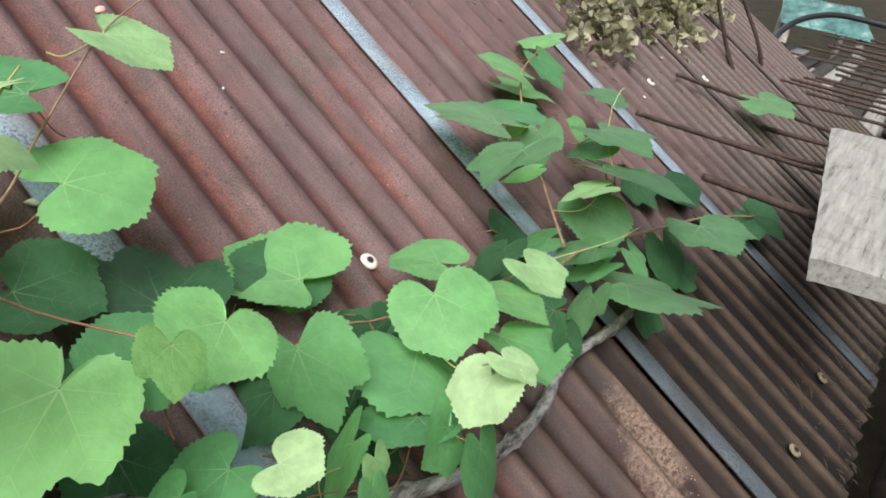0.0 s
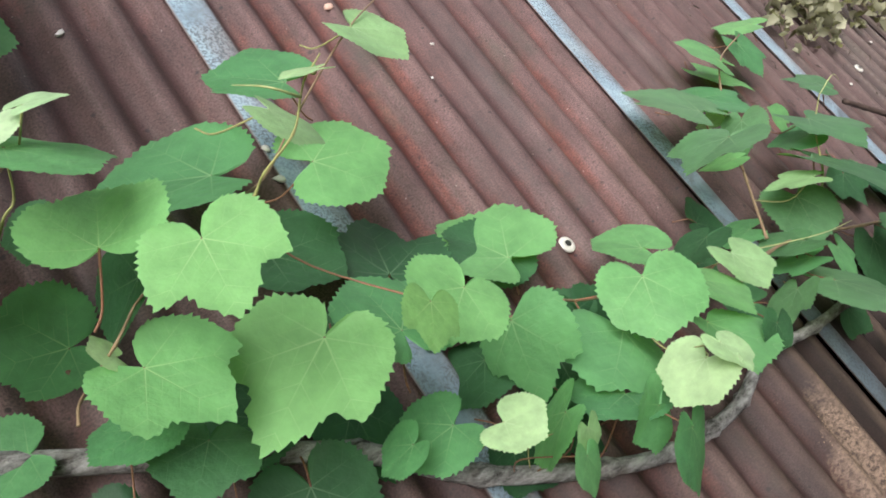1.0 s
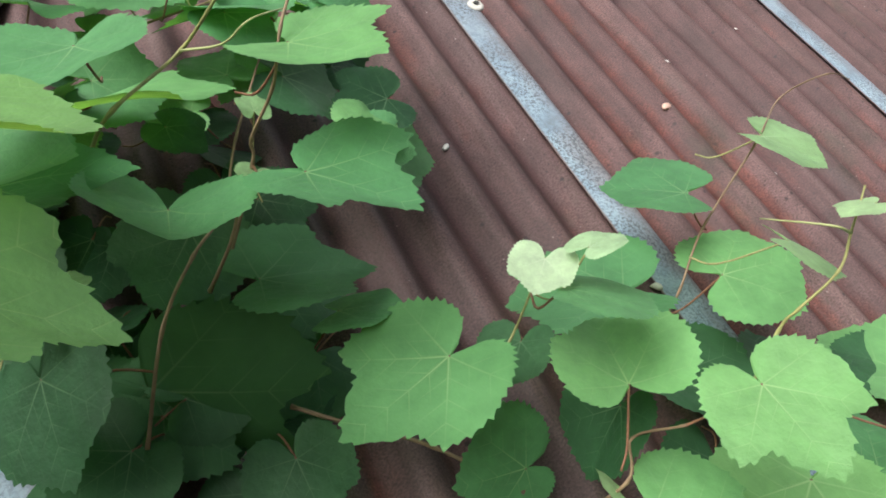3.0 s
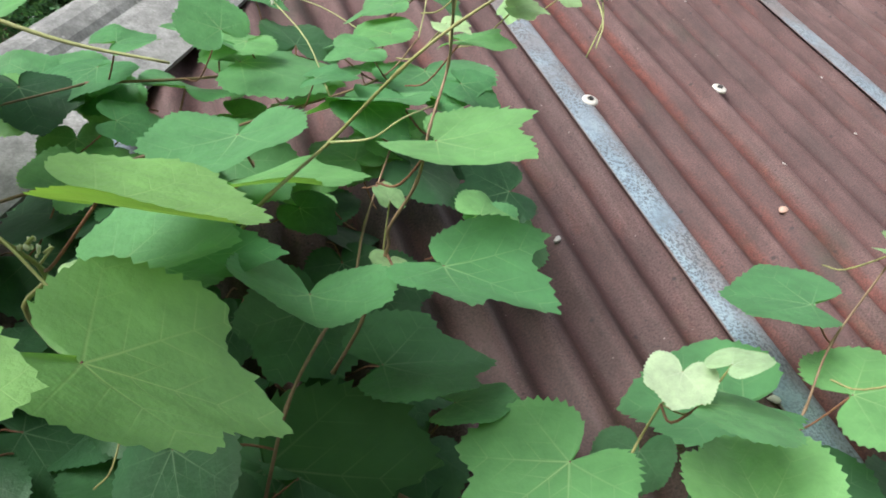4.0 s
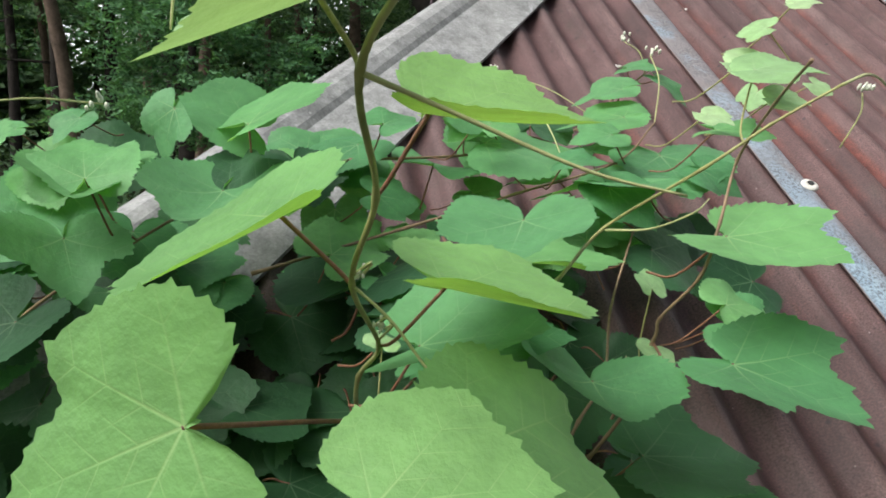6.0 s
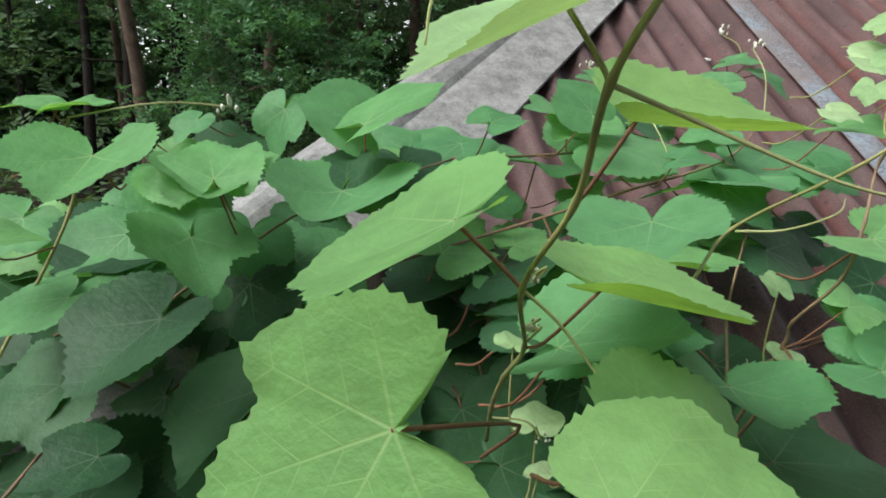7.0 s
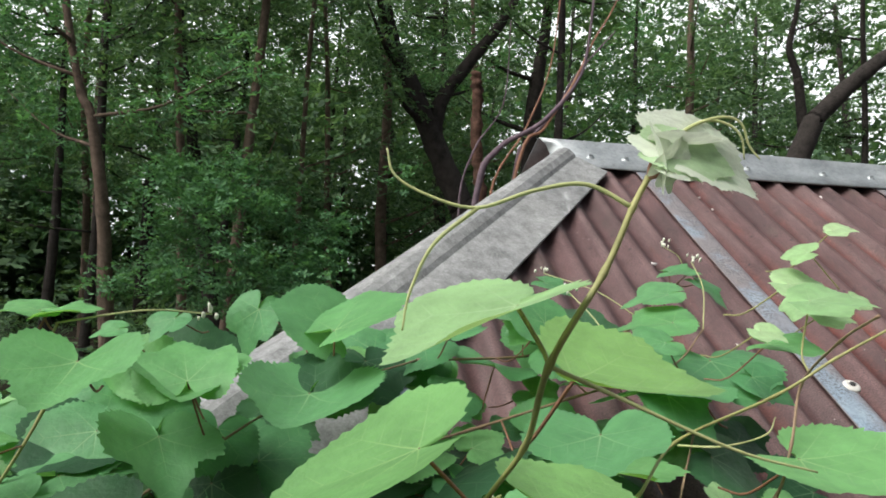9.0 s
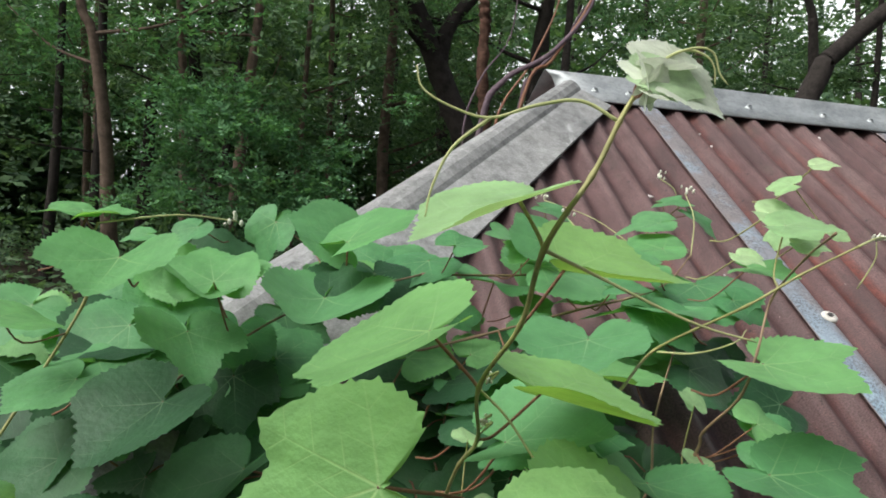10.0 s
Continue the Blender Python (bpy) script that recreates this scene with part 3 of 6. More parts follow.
SHAPES = ((0.10, 0.18, 0.05, 0.48), (0.16, 0.22, 0.06, 0.75), (0.07, 0.26, 0.06, 0.38), (0.10, 0.15, 0.06, 0.98))
LEAVES = {kind: [leaf_mesh("leaf", m, s * 7 + q, fold=f + (0.7 if kind == "pale" else 0), droop=d + (0.9 if kind == "pale" else 0), wave=w, lobe=lb) for s, (f, d, w, lb) in enumerate(SHAPES)]
          for q, (kind, m) in enumerate((("green", M_LEAF), ("dark", M_DARK_LEAF), ("young", M_YOUNG), ("bright", M_BRIGHT_LEAF), ("pale", M_PALE), ("dusty", M_DUSTY), ("white", M_WHITE_TIP), ("lime", M_LIME_LEAF)))}


CANES = {}


def cane(vine, pts, r0, r1, material, name="cane", label=""):
    """A stem of the vine through the points, with swollen nodes."""
    n = len(pts)

    def radius(t):
        k = abs((t * (n - 1) * 1.0 + 0.5) % 1.0 - 0.5)
        return (r0 + (r1 - r0) * t) * (1 + 0.35 * max(0.0, 1 - k / 0.09))
    ob = part(name, tube(pts, radius, 8, 8), material, vine, label)
    ob.matrix_world = ROOF
    CANES.setdefault(vine.name, []).extend(curve_points(pts, 8))
    return ob


def tendril(vine, pts, r=0.0011):
    ob = part("tendril", tube(pts, lambda t: r * (1 - 0.6 * t), 6, 6), M_TENDRIL, vine, "thin curling tendril")
    ob.matrix_world = ROOF


def put_leaf(vine, kind, shape, base, tip, side, size, wide=1.0, stalk=None):
    """A leaf of the vine. base: where the petiole joins; tip and side: the ways to its tip and to its right; size: metres from base to tip; stalk: where the petiole leaves the stem. In the roof's frame."""
    b, t, s = Vector(base), Vector(tip).normalized(), Vector(side)
    s = (s - t * s.dot(t)).normalized()
    n = s.cross(t)
    m = Matrix((s, t, n)).transposed().to_4x4()
    ob = new("leaf", LEAVES[kind][shape % 4] if isinstance(shape, int) else shape)
    ob.parent = vine
    inner = Matrix.Translation(b) @ m @ Matrix.Diagonal((size * wide, size, size, 1))
    ob.matrix_world = ROOF @ inner
    near = min(CANES.get(vine.name, []), key=lambda c: (c - b).length, default=None)
    if stalk:
        near = Vector(stalk)
    elif near is None or (near - b).length > 0.14 or near.z > b.z - 0.006:
        near = b - 0.045 * t - 0.05 * Vector((0, 0, 1))
        near.z = max(near.z, 0.015)
    mid = (near + b) / 2 - 0.22 * (b - near).length * n - 0.08 * (b - near).length * t
    inv = inner.inverted()
    thick = 0.0006 + 0.005 * size
    bm = tube([near, mid, b], thick, 6, 4)
    for v in bm.verts:
        v.co = inv @ v.co
    part("petiole", bm, M_STEM if kind in ("young", "pale") else M_PETIOLE, ob)
    return ob


LEAF_SEED = iter(range(500, 900))


def grown_leaf(vine, kind, base, tip, side, size, wide, lobe, sinus, fold, droop, lean, stalk=None):
    """A leaf with a blade of its own: how deeply it is lobed, how far its sinus opens (degrees), how it folds, droops and leans."""
    me = leaf_mesh("leaf", LEAVES[kind][0].materials[0], next(LEAF_SEED), fold, droop, 0.032, lobe, sinus, lean, 0.35)
    return put_leaf(vine, kind, me, base, tip, side, size, wide, stalk)


def bud_cluster(vine, at, seed, size=0.004, count=7):
    """A spray of tiny whitish flower buds on hair-thin stalks, in the roof's frame."""
    rnd = random.Random(seed)
    bm = bmesh.new()
    for _ in range(count):
        d = Vector((rnd.uniform(-1, 1), rnd.uniform(-1, 1), rnd.uniform(0.1, 1.4))).normalized() * size * rnd.uniform(1.2, 3.2)
        got = bmesh.ops.create_icosphere(bm, subdivisions=1, radius=size * rnd.uniform(0.4, 0.75))["verts"]
        bmesh.ops.scale(bm, vec=(0.8, 0.8, 1.5), verts=got)
        bmesh.ops.translate(bm, vec=d, verts=got)
    ob = part("bud", bm, M_BUD, vine, "tiny whitish flower buds")
    ob["kind"] = "stuff"
    ob.matrix_world = ROOF @ Matrix.Translation(at)
    near = min(CANES.get(vine.name, []), key=lambda c: (c - Vector(at)).length, default=None)
    if near is None or (near - Vector(at)).length > 0.2:
        near = Vector(at) - Vector((0.01, 0.02, 0.05))
    st = part("stalk", tube([near, (near + Vector(at)) / 2 + Vector((0.006, 0, 0.008)), Vector(at)], 0.0008, 5, 4), M_TENDRIL, vine)
    st.matrix_world = ROOF


# ---------------------------------------------------------------- the vine over the near slope

vine_a = thing("grapevine", "bright green grapevine trailing along a grey woody branch", "vine", group="grapevines on the roof")
cane(vine_a, [(-0.509, -0.305, 0.030), (-0.497, -0.335, 0.030), (-0.473, -0.381, 0.030), (-0.441, -0.414, 0.030), (-0.410, -0.453, 0.030)], 0.010, 0.0108, M_BARK, "branch", "grey cracked woody vine branch")
cane(vine_a, [(-0.410, -0.453, 0.030), (-0.268, -0.521, 0.030), (-0.127, -0.590, 0.030), (-0.026, -0.669, 0.030), (0.115, -0.737, 0.030), (0.214, -0.769, 0.030), (0.294, -0.778, 0.030), (0.377, -0.776, 0.030), (0.481, -0.753, 0.030), (0.626, -0.766, 0.030), (0.747, -0.769, 0.030)], 0.0108, 0.008, M_BARK, "branch", "grey cracked woody vine branch")
cane(vine_a, [(-0.158, -0.352, 0.121), (-0.099, -0.322, 0.111), (-0.045, -0.277, 0.136), (0.016, -0.238, 0.205), (0.094, -0.192, 0.211), (0.102, -0.213, 0.258), (0.191, -0.198, 0.228)], 0.0014, 0.0006, M_CANE)
cane(vine_a, [(-0.247, -0.470, 0.220), (-0.217, -0.440, 0.270), (-0.214, -0.438, 0.291), (-0.199, -0.434, 0.321), (-0.192, -0.421, 0.340), (-0.187, -0.414, 0.349), (-0.170, -0.401, 0.355)], 0.0012, 0.0006, M_STEM)
cane(vine_a, [(-0.339, -0.481, 0.091), (-0.330, -0.463, 0.090), (-0.315, -0.468, 0.175), (-0.290, -0.443, 0.173), (-0.294, -0.462, 0.233)], 0.0014, 0.0009, M_CANE)
cane(vine_a, [(-0.354, -0.361, 0.115), (-0.344, -0.351, 0.175), (-0.333, -0.342, 0.187), (-0.337, -0.341, 0.230)], 0.0012, 0.0008, M_STEM)
cane(vine_a, [(0.074, -0.545, 0.058), (0.124, -0.565, 0.108), (0.206, -0.578, 0.085), (0.380, -0.611, 0.095), (0.372, -0.623, 0.132)], 0.0018, 0.0012, M_CANE)
cane(vine_a, [(-0.469, -0.284, 0.050), (-0.430, -0.315, 0.050), (-0.374, -0.357, 0.050), (-0.319, -0.421, 0.050)], 0.0018, 0.0016, M_CANE)
tendril(vine_a, [(-0.192, -0.421, 0.340), (-0.218, -0.417, 0.350), (-0.214, -0.381, 0.315)])
grown_leaf(vine_a, "bright", (-0.172, -0.520, 0.169), (-0.83, -0.55, -0.12), (-0.47, 0.80, -0.38), 0.104, 0.95, 1.00, 15, 0.13, 0.14, 0.03)
grown_leaf(vine_a, "bright", (-0.273, -0.469, 0.284), (-0.17, -0.96, 0.23), (-0.92, 0.07, -0.39), 0.068, 0.98, 0.91, 6, 0.14, 0.10, -0.03)
grown_leaf(vine_a, "bright", (-0.303, -0.489, 0.170), (0.39, -0.87, 0.31), (-0.92, -0.38, 0.09), 0.076, 1.00, 0.86, 17, 0.20, 0.11, -0.08)
grown_leaf(vine_a, "bright", (-0.384, -0.340, 0.171), (-0.92, -0.30, -0.26), (-0.19, 0.90, -0.39), 0.095, 1.00, 0.77, 14, 0.10, -0.08, 0.06)
grown_leaf(vine_a, "bright", (-0.312, -0.424, 0.231), (0.36, 0.88, -0.32), (0.91, -0.26, 0.31), 0.069, 0.90, 0.23, 37, 0.32, -0.10, 0.03)
grown_leaf(vine_a, "green", (-0.139, -0.294, 0.092), (-0.82, 0.41, -0.39), (0.55, 0.76, -0.35), 0.115, 0.98, 0.07, 23, 0.27, 0.16, 0.06)
grown_leaf(vine_a, "bright", (-0.046, -0.324, 0.119), (0.93, -0.17, 0.32), (-0.25, -0.95, 0.21), 0.087, 1.03, 0.19, 22, 0.07, 0.31, 0.04)
grown_leaf(vine_a, "green", (-0.036, -0.234, 0.140), (-0.68, 0.65, -0.34), (0.73, 0.64, -0.24), 0.087, 1.01, 0.14, 35, 0.16, 0.07, 0.02)
grown_leaf(vine_a, "young", (0.024, -0.236, 0.209), (0.48, -0.86, 0.16), (-0.87, -0.44, 0.21), 0.068, 1.00, 0.15, 30, 0.19, 0.16, -0.04)
grown_leaf(vine_a, "pale", (-0.349, -0.346, 0.278), (-0.72, -0.69, 0.08), (-0.68, 0.68, -0.26), 0.034, 0.85, 0.34, 19, 0.18, 0.13, 0.03)
grown_leaf(vine_a, "pale", (-0.335, -0.360, 0.301), (0.97, 0.11, 0.20), (-0.03, -0.78, 0.63), 0.027, 0.96, 0.18, 24, 0.11, 0.22, -0.00)
grown_leaf(vine_a, "green", (-0.348, -0.368, 0.276), (0.98, -0.14, -0.12), (-0.05, -0.81, 0.58), 0.064, 0.99, 0.16, 27, 0.06, 0.22, 0.02)
grown_leaf(vine_a, "green", (-0.315, -0.407, 0.065), (-0.99, 0.10, -0.05), (0.04, 0.73, 0.68), 0.064, 1.03, 0.45, 6, -0.00, 0.16, 0.20)
grown_leaf(vine_a, "green", (-0.368, -0.469, 0.039), (-0.95, 0.03, -0.30), (0.13, 0.94, -0.33), 0.056, 0.99, 0.73, 32, 0.18, 0.15, 0.06)
grown_leaf(vine_a, "green", (-0.302, -0.510, 0.114), (-0.97, -0.18, 0.14), (-0.23, 0.71, -0.66), 0.049, 1.00, 0.01, 25, 0.11, 0.19, -0.03)
grown_leaf(vine_a, "green", (-0.064, -0.621, 0.094), (-0.87, -0.03, -0.48), (0.23, 0.85, -0.47), 0.061, 0.99, 0.13, 27, 0.10, 0.17, 0.02)
grown_leaf(vine_a, "young", (-0.065, -0.648, 0.160), (0.20, -0.69, 0.70), (-0.91, -0.39, -0.11), 0.041, 1.00, 0.05, 29, 0.14, 0.16, -0.07)
grown_leaf(vine_a, "bright", (0.029, -0.668, 0.126), (-0.39, -0.28, -0.88), (0.71, 0.52, -0.48), 0.065, 1.01, 0.23, 21, 0.06, 0.15, 0.01)
grown_leaf(vine_a, "young", (0.019, -0.691, 0.149), (0.06, -0.82, -0.56), (-0.98, -0.15, 0.11), 0.030, 0.99, 0.17, 24, 0.09, 0.21, 0.01)
grown_leaf(vine_a, "lime", (-0.150, -0.563, 0.278), (-0.45, -0.85, -0.10), (-0.85, 0.45, 0.25), 0.038, 0.99, 0.74, 28, 0.08, 0.18, 0.00)
grown_leaf(vine_a, "bright", (-0.073, -0.547, 0.227), (-0.81, -0.58, 0.11), (-0.58, 0.81, -0.02), 0.061, 1.01, 0.30, 13, 0.11, 0.15, 0.09)
grown_leaf(vine_a, "green", (-0.100, -0.538, 0.160), (0.04, 0.97, -0.26), (1.00, -0.06, -0.07), 0.077, 0.92, 0.00, 7, 0.17, 0.21, 0.04)
grown_leaf(vine_a, "green", (0.056, -0.563, 0.110), (-0.19, -0.94, -0.28), (-0.17, 0.31, -0.93), 0.088, 1.02, 0.77, 33, -0.02, 0.33, -0.09)
grown_leaf(vine_a, "green", (0.171, -0.631, 0.121), (-0.19, -0.95, 0.24), (-0.95, 0.24, 0.19), 0.097, 1.12, 0.32, 6, -0.18, 0.16, 0.15)
grown_leaf(vine_a, "green", (0.105, -0.686, 0.130), (-0.97, -0.02, 0.25), (-0.19, 0.72, -0.67), 0.068, 0.98, 0.17, 25, 0.14, 0.22, 0.05)
grown_leaf(vine_a, "bright", (0.197, -0.598, 0.167), (-0.53, -0.84, 0.08), (-0.73, 0.41, -0.54), 0.079, 0.95, 0.08, 22, 0.04, 0.26, -0.09)
grown_leaf(vine_a, "bright", (0.158, -0.482, 0.060), (-0.13, 0.87, -0.48), (0.98, 0.19, 0.08), 0.111, 1.00, 0.52, 24, 0.23, 0.05, 0.06)
grown_leaf(vine_a, "bright", (0.309, -0.556, 0.108), (-0.13, 0.81, -0.58), (0.99, 0.13, -0.03), 0.071, 0.99, 0.07, 16, 0.16, 0.16, 0.03)
grown_leaf(vine_a, "young", (0.396, -0.623, 0.147), (-0.13, -0.96, 0.26), (-0.99, 0.12, -0.04), 0.063, 0.99, 0.23, 23, 0.17, 0.16, -0.03)
grown_leaf(vine_a, "bright", (0.311, -0.630, 0.144), (0.08, -0.89, 0.45), (-0.98, 0.02, 0.21), 0.074, 1.00, 0.17, 31, 0.10, 0.21, -0.01)
grown_leaf(vine_a, "bright", (0.253, -0.675, 0.155), (-0.41, -0.79, 0.46), (-0.87, 0.48, 0.04), 0.087, 0.98, 0.09, 32, 0.26, 0.08, -0.08)
grown_leaf(vine_a, "young", (0.131, -0.702, 0.215), (-0.78, -0.29, -0.56), (0.21, 0.72, -0.67), 0.055, 0.99, 0.18, 35, 0.12, 0.22, 0.03)
grown_leaf(vine_a, "young", (0.138, -0.698, 0.234), (-0.17, -0.91, 0.38), (-0.97, 0.22, 0.09), 0.038, 0.99, 0.17, 25, 0.15, 0.17, -0.02)
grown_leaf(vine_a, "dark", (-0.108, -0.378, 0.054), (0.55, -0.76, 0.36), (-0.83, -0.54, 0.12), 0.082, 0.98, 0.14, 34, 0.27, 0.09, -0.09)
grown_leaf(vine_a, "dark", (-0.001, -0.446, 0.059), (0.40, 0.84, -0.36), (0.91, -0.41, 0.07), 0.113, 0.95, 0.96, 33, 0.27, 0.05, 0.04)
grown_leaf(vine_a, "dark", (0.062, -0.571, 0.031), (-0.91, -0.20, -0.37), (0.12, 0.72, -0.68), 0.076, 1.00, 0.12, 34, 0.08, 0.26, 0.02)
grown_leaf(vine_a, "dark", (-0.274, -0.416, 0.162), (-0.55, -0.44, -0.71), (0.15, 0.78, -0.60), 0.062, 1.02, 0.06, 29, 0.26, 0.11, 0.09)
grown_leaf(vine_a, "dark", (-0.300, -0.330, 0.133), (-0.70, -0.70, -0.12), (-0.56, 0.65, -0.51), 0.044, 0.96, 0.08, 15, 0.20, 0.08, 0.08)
grown_leaf(vine_a, "young", (-0.190, -0.396, 0.302), (0.65, -0.76, -0.03), (-0.66, -0.59, 0.46), 0.044, 1.01, 0.17, 27, -0.00, 0.22, 0.02)
grown_leaf(vine_a, "young", (-0.184, -0.417, 0.360), (-0.98, 0.12, -0.18), (0.21, 0.72, -0.66), 0.026, 0.97, 0.17, 24, 0.10, 0.19, 0.01)
grown_leaf(vine_a, "young", (-0.313, -0.469, 0.159), (-0.71, 0.21, 0.67), (0.03, 0.96, -0.27), 0.026, 0.95, 0.19, 23, 0.10, 0.20, 0.01)
grown_leaf(vine_a, "green", (0.093, -0.744, 0.183), (-0.20, -0.87, -0.45), (-0.93, 0.03, 0.36), 0.063, 1.00, 0.18, 33, 0.06, 0.21, 0.02)
grown_leaf(vine_a, "green", (-0.002, -0.710, 0.150), (-0.24, -0.92, -0.32), (-0.91, 0.10, 0.40), 0.036, 1.00, 0.17, 25, 0.09, 0.21, 0.01)
grown_leaf(vine_a, "green", (0.094, -0.712, 0.166), (-0.95, -0.31, -0.07), (-0.29, 0.74, 0.61), 0.052, 0.96, 0.35, 30, 0.15, 0.23, -0.02)
grown_leaf(vine_a, "green", (-0.113, -0.618, 0.098), (-0.75, -0.13, -0.64), (0.35, 0.75, -0.57), 0.039, 1.00, 0.18, 25, 0.17, 0.14, 0.05)
put_leaf(vine_a, "dark", 2, (-0.267, -0.538, 0.107), (-0.60, -0.68, 0.42), (-0.80, 0.57, -0.21), 0.060, 0.95)

vine_b = thing("grapevine", "leafy grapevine climbing beside the rusty steel bars", "vine", group="grapevines on the roof")
cane(vine_b, [(0.395, -0.662, 0.098), (0.543, -0.643, 0.103), (0.691, -0.652, 0.087), (0.889, -0.689, 0.079), (1.138, -0.737, 0.069), (1.387, -0.813, 0.058)], 0.0026, 0.0023, M_CANE)
cane(vine_b, [(0.602, -0.623, 0.082), (0.662, -0.528, 0.090), (0.742, -0.433, 0.089), (0.822, -0.356, 0.086), (0.922, -0.289, 0.083), (1.042, -0.250, 0.089)], 0.0023, 0.0014, M_CANE)
cane(vine_b, [(0.740, -0.642, 0.086), (0.800, -0.586, 0.123), (0.890, -0.509, 0.130), (1.019, -0.451, 0.126)], 0.0019, 0.0011, M_STEM)
tendril(vine_b, [(1.019, -0.451, 0.126), (1.060, -0.433, 0.153), (1.099, -0.442, 0.142)])
tendril(vine_b, [(0.444, -0.625, 0.126), (0.641, -0.662, 0.128), (0.740, -0.672, 0.133)])
grown_leaf(vine_b, "dusty", (0.632, -0.406, 0.123), (-0.17, 0.90, -0.40), (0.98, 0.11, -0.15), 0.134, 1.01, 0.76, 32, 0.08, 0.17, -0.02)
grown_leaf(vine_b, "bright", (0.899, -0.299, 0.086), (-0.43, 0.90, -0.09), (0.89, 0.40, -0.22), 0.091, 1.00, 0.16, 25, 0.08, 0.23, -0.00)
grown_leaf(vine_b, "bright", (1.171, -0.216, 0.072), (-0.29, 0.71, -0.63), (0.94, 0.32, -0.07), 0.083, 1.00, 0.16, 25, 0.05, 0.22, -0.01)
grown_leaf(vine_b, "green", (1.057, -0.255, 0.069), (0.03, -1.00, -0.04), (-1.00, -0.03, 0.00), 0.088, 1.00, 0.74, 24, 0.11, 0.19, -0.01)
grown_leaf(vine_b, "bright", (0.958, -0.270, 0.017), (0.35, -0.84, 0.41), (-0.93, -0.26, 0.26), 0.108, 1.00, 0.18, 26, 0.15, 0.18, -0.01)
grown_leaf(vine_b, "green", (0.744, -0.359, 0.082), (0.46, -0.76, 0.46), (-0.89, -0.40, 0.23), 0.108, 1.00, 0.77, 28, 0.10, 0.17, -0.00)
grown_leaf(vine_b, "young", (0.731, -0.414, 0.098), (-0.37, 0.42, -0.83), (0.85, 0.52, -0.12), 0.047, 1.00, 0.16, 24, 0.09, 0.20, -0.00)
grown_leaf(vine_b, "dusty", (0.688, -0.451, 0.136), (-0.44, -0.77, -0.47), (0.06, 0.49, -0.87), 0.062, 0.97, 0.75, 24, 0.03, 0.28, -0.06)
grown_leaf(vine_b, "dusty", (0.532, -0.487, 0.179), (-0.95, -0.10, -0.29), (0.17, 0.59, -0.79), 0.101, 1.00, 0.83, 28, 0.17, 0.20, 0.02)
grown_leaf(vine_b, "bright", (0.647, -0.495, 0.106), (-0.52, 0.41, -0.75), (0.84, 0.41, -0.36), 0.057, 1.00, 0.16, 24, 0.09, 0.21, -0.00)
grown_leaf(vine_b, "green", (0.886, -0.512, 0.119), (-0.42, 0.50, -0.75), (0.87, 0.47, -0.17), 0.071, 1.00, 0.14, 25, 0.07, 0.21, -0.01)
grown_leaf(vine_b, "bright", (0.957, -0.453, 0.071), (-0.51, 0.83, 0.22), (0.86, 0.48, 0.15), 0.043, 0.99, 0.16, 23, 0.10, 0.20, 0.00)
grown_leaf(vine_b, "dusty", (0.889, -0.489, 0.133), (-0.31, -0.80, 0.51), (-0.95, 0.28, -0.13), 0.122, 1.01, 0.80, 28, 0.12, 0.19, -0.01)
grown_leaf(vine_b, "dusty", (1.103, -0.429, 0.112), (-0.47, 0.81, -0.35), (0.88, 0.42, -0.20), 0.082, 1.00, 0.76, 24, 0.09, 0.20, 0.00)
grown_leaf(vine_b, "young", (0.679, -0.589, 0.161), (-0.55, 0.48, -0.68), (0.83, 0.39, -0.39), 0.070, 1.00, 0.78, 25, 0.11, 0.20, 0.00)
grown_leaf(vine_b, "dusty", (0.719, -0.593, 0.104), (-0.39, -0.92, 0.04), (-0.87, 0.35, -0.34), 0.087, 0.98, 0.12, 34, 0.06, 0.28, -0.03)
grown_leaf(vine_b, "dusty", (0.778, -0.559, 0.140), (0.21, -0.86, 0.47), (-0.96, -0.08, 0.28), 0.155, 0.99, 0.14, 34, 0.11, 0.20, -0.01)
grown_leaf(vine_b, "dark", (1.177, -0.631, 0.047), (-0.14, -0.97, 0.21), (-0.98, 0.10, -0.17), 0.081, 1.00, 0.17, 25, 0.11, 0.20, -0.01)
grown_leaf(vine_b, "dusty", (0.921, -0.736, 0.134), (-0.63, -0.66, 0.40), (-0.77, 0.50, -0.39), 0.110, 1.01, 0.73, 28, 0.14, 0.19, -0.05)
grown_leaf(vine_b, "dark", (0.913, -0.717, 0.061), (-0.18, -0.93, -0.31), (-0.98, 0.20, -0.01), 0.090, 1.00, 0.11, 28, 0.08, 0.21, 0.00)
grown_leaf(vine_b, "green", (0.759, -0.692, 0.079), (0.14, -0.98, -0.15), (-0.99, -0.15, 0.04), 0.058, 1.00, 0.76, 24, 0.08, 0.21, 0.01)
grown_leaf(vine_b, "dusty", (0.626, -0.727, 0.106), (0.50, -0.74, 0.45), (-0.84, -0.29, 0.46), 0.154, 1.02, 0.79, 34, -0.00, 0.17, 0.03)
grown_leaf(vine_b, "dusty", (0.566, -0.706, 0.086), (-0.78, -0.43, -0.45), (0.35, 0.31, -0.89), 0.067, 1.00, 0.80, 25, 0.10, 0.21, 0.01)
grown_leaf(vine_b, "green", (0.624, -0.595, 0.059), (-0.47, 0.37, -0.80), (0.85, 0.45, -0.29), 0.062, 1.00, 0.18, 25, 0.07, 0.22, -0.01)
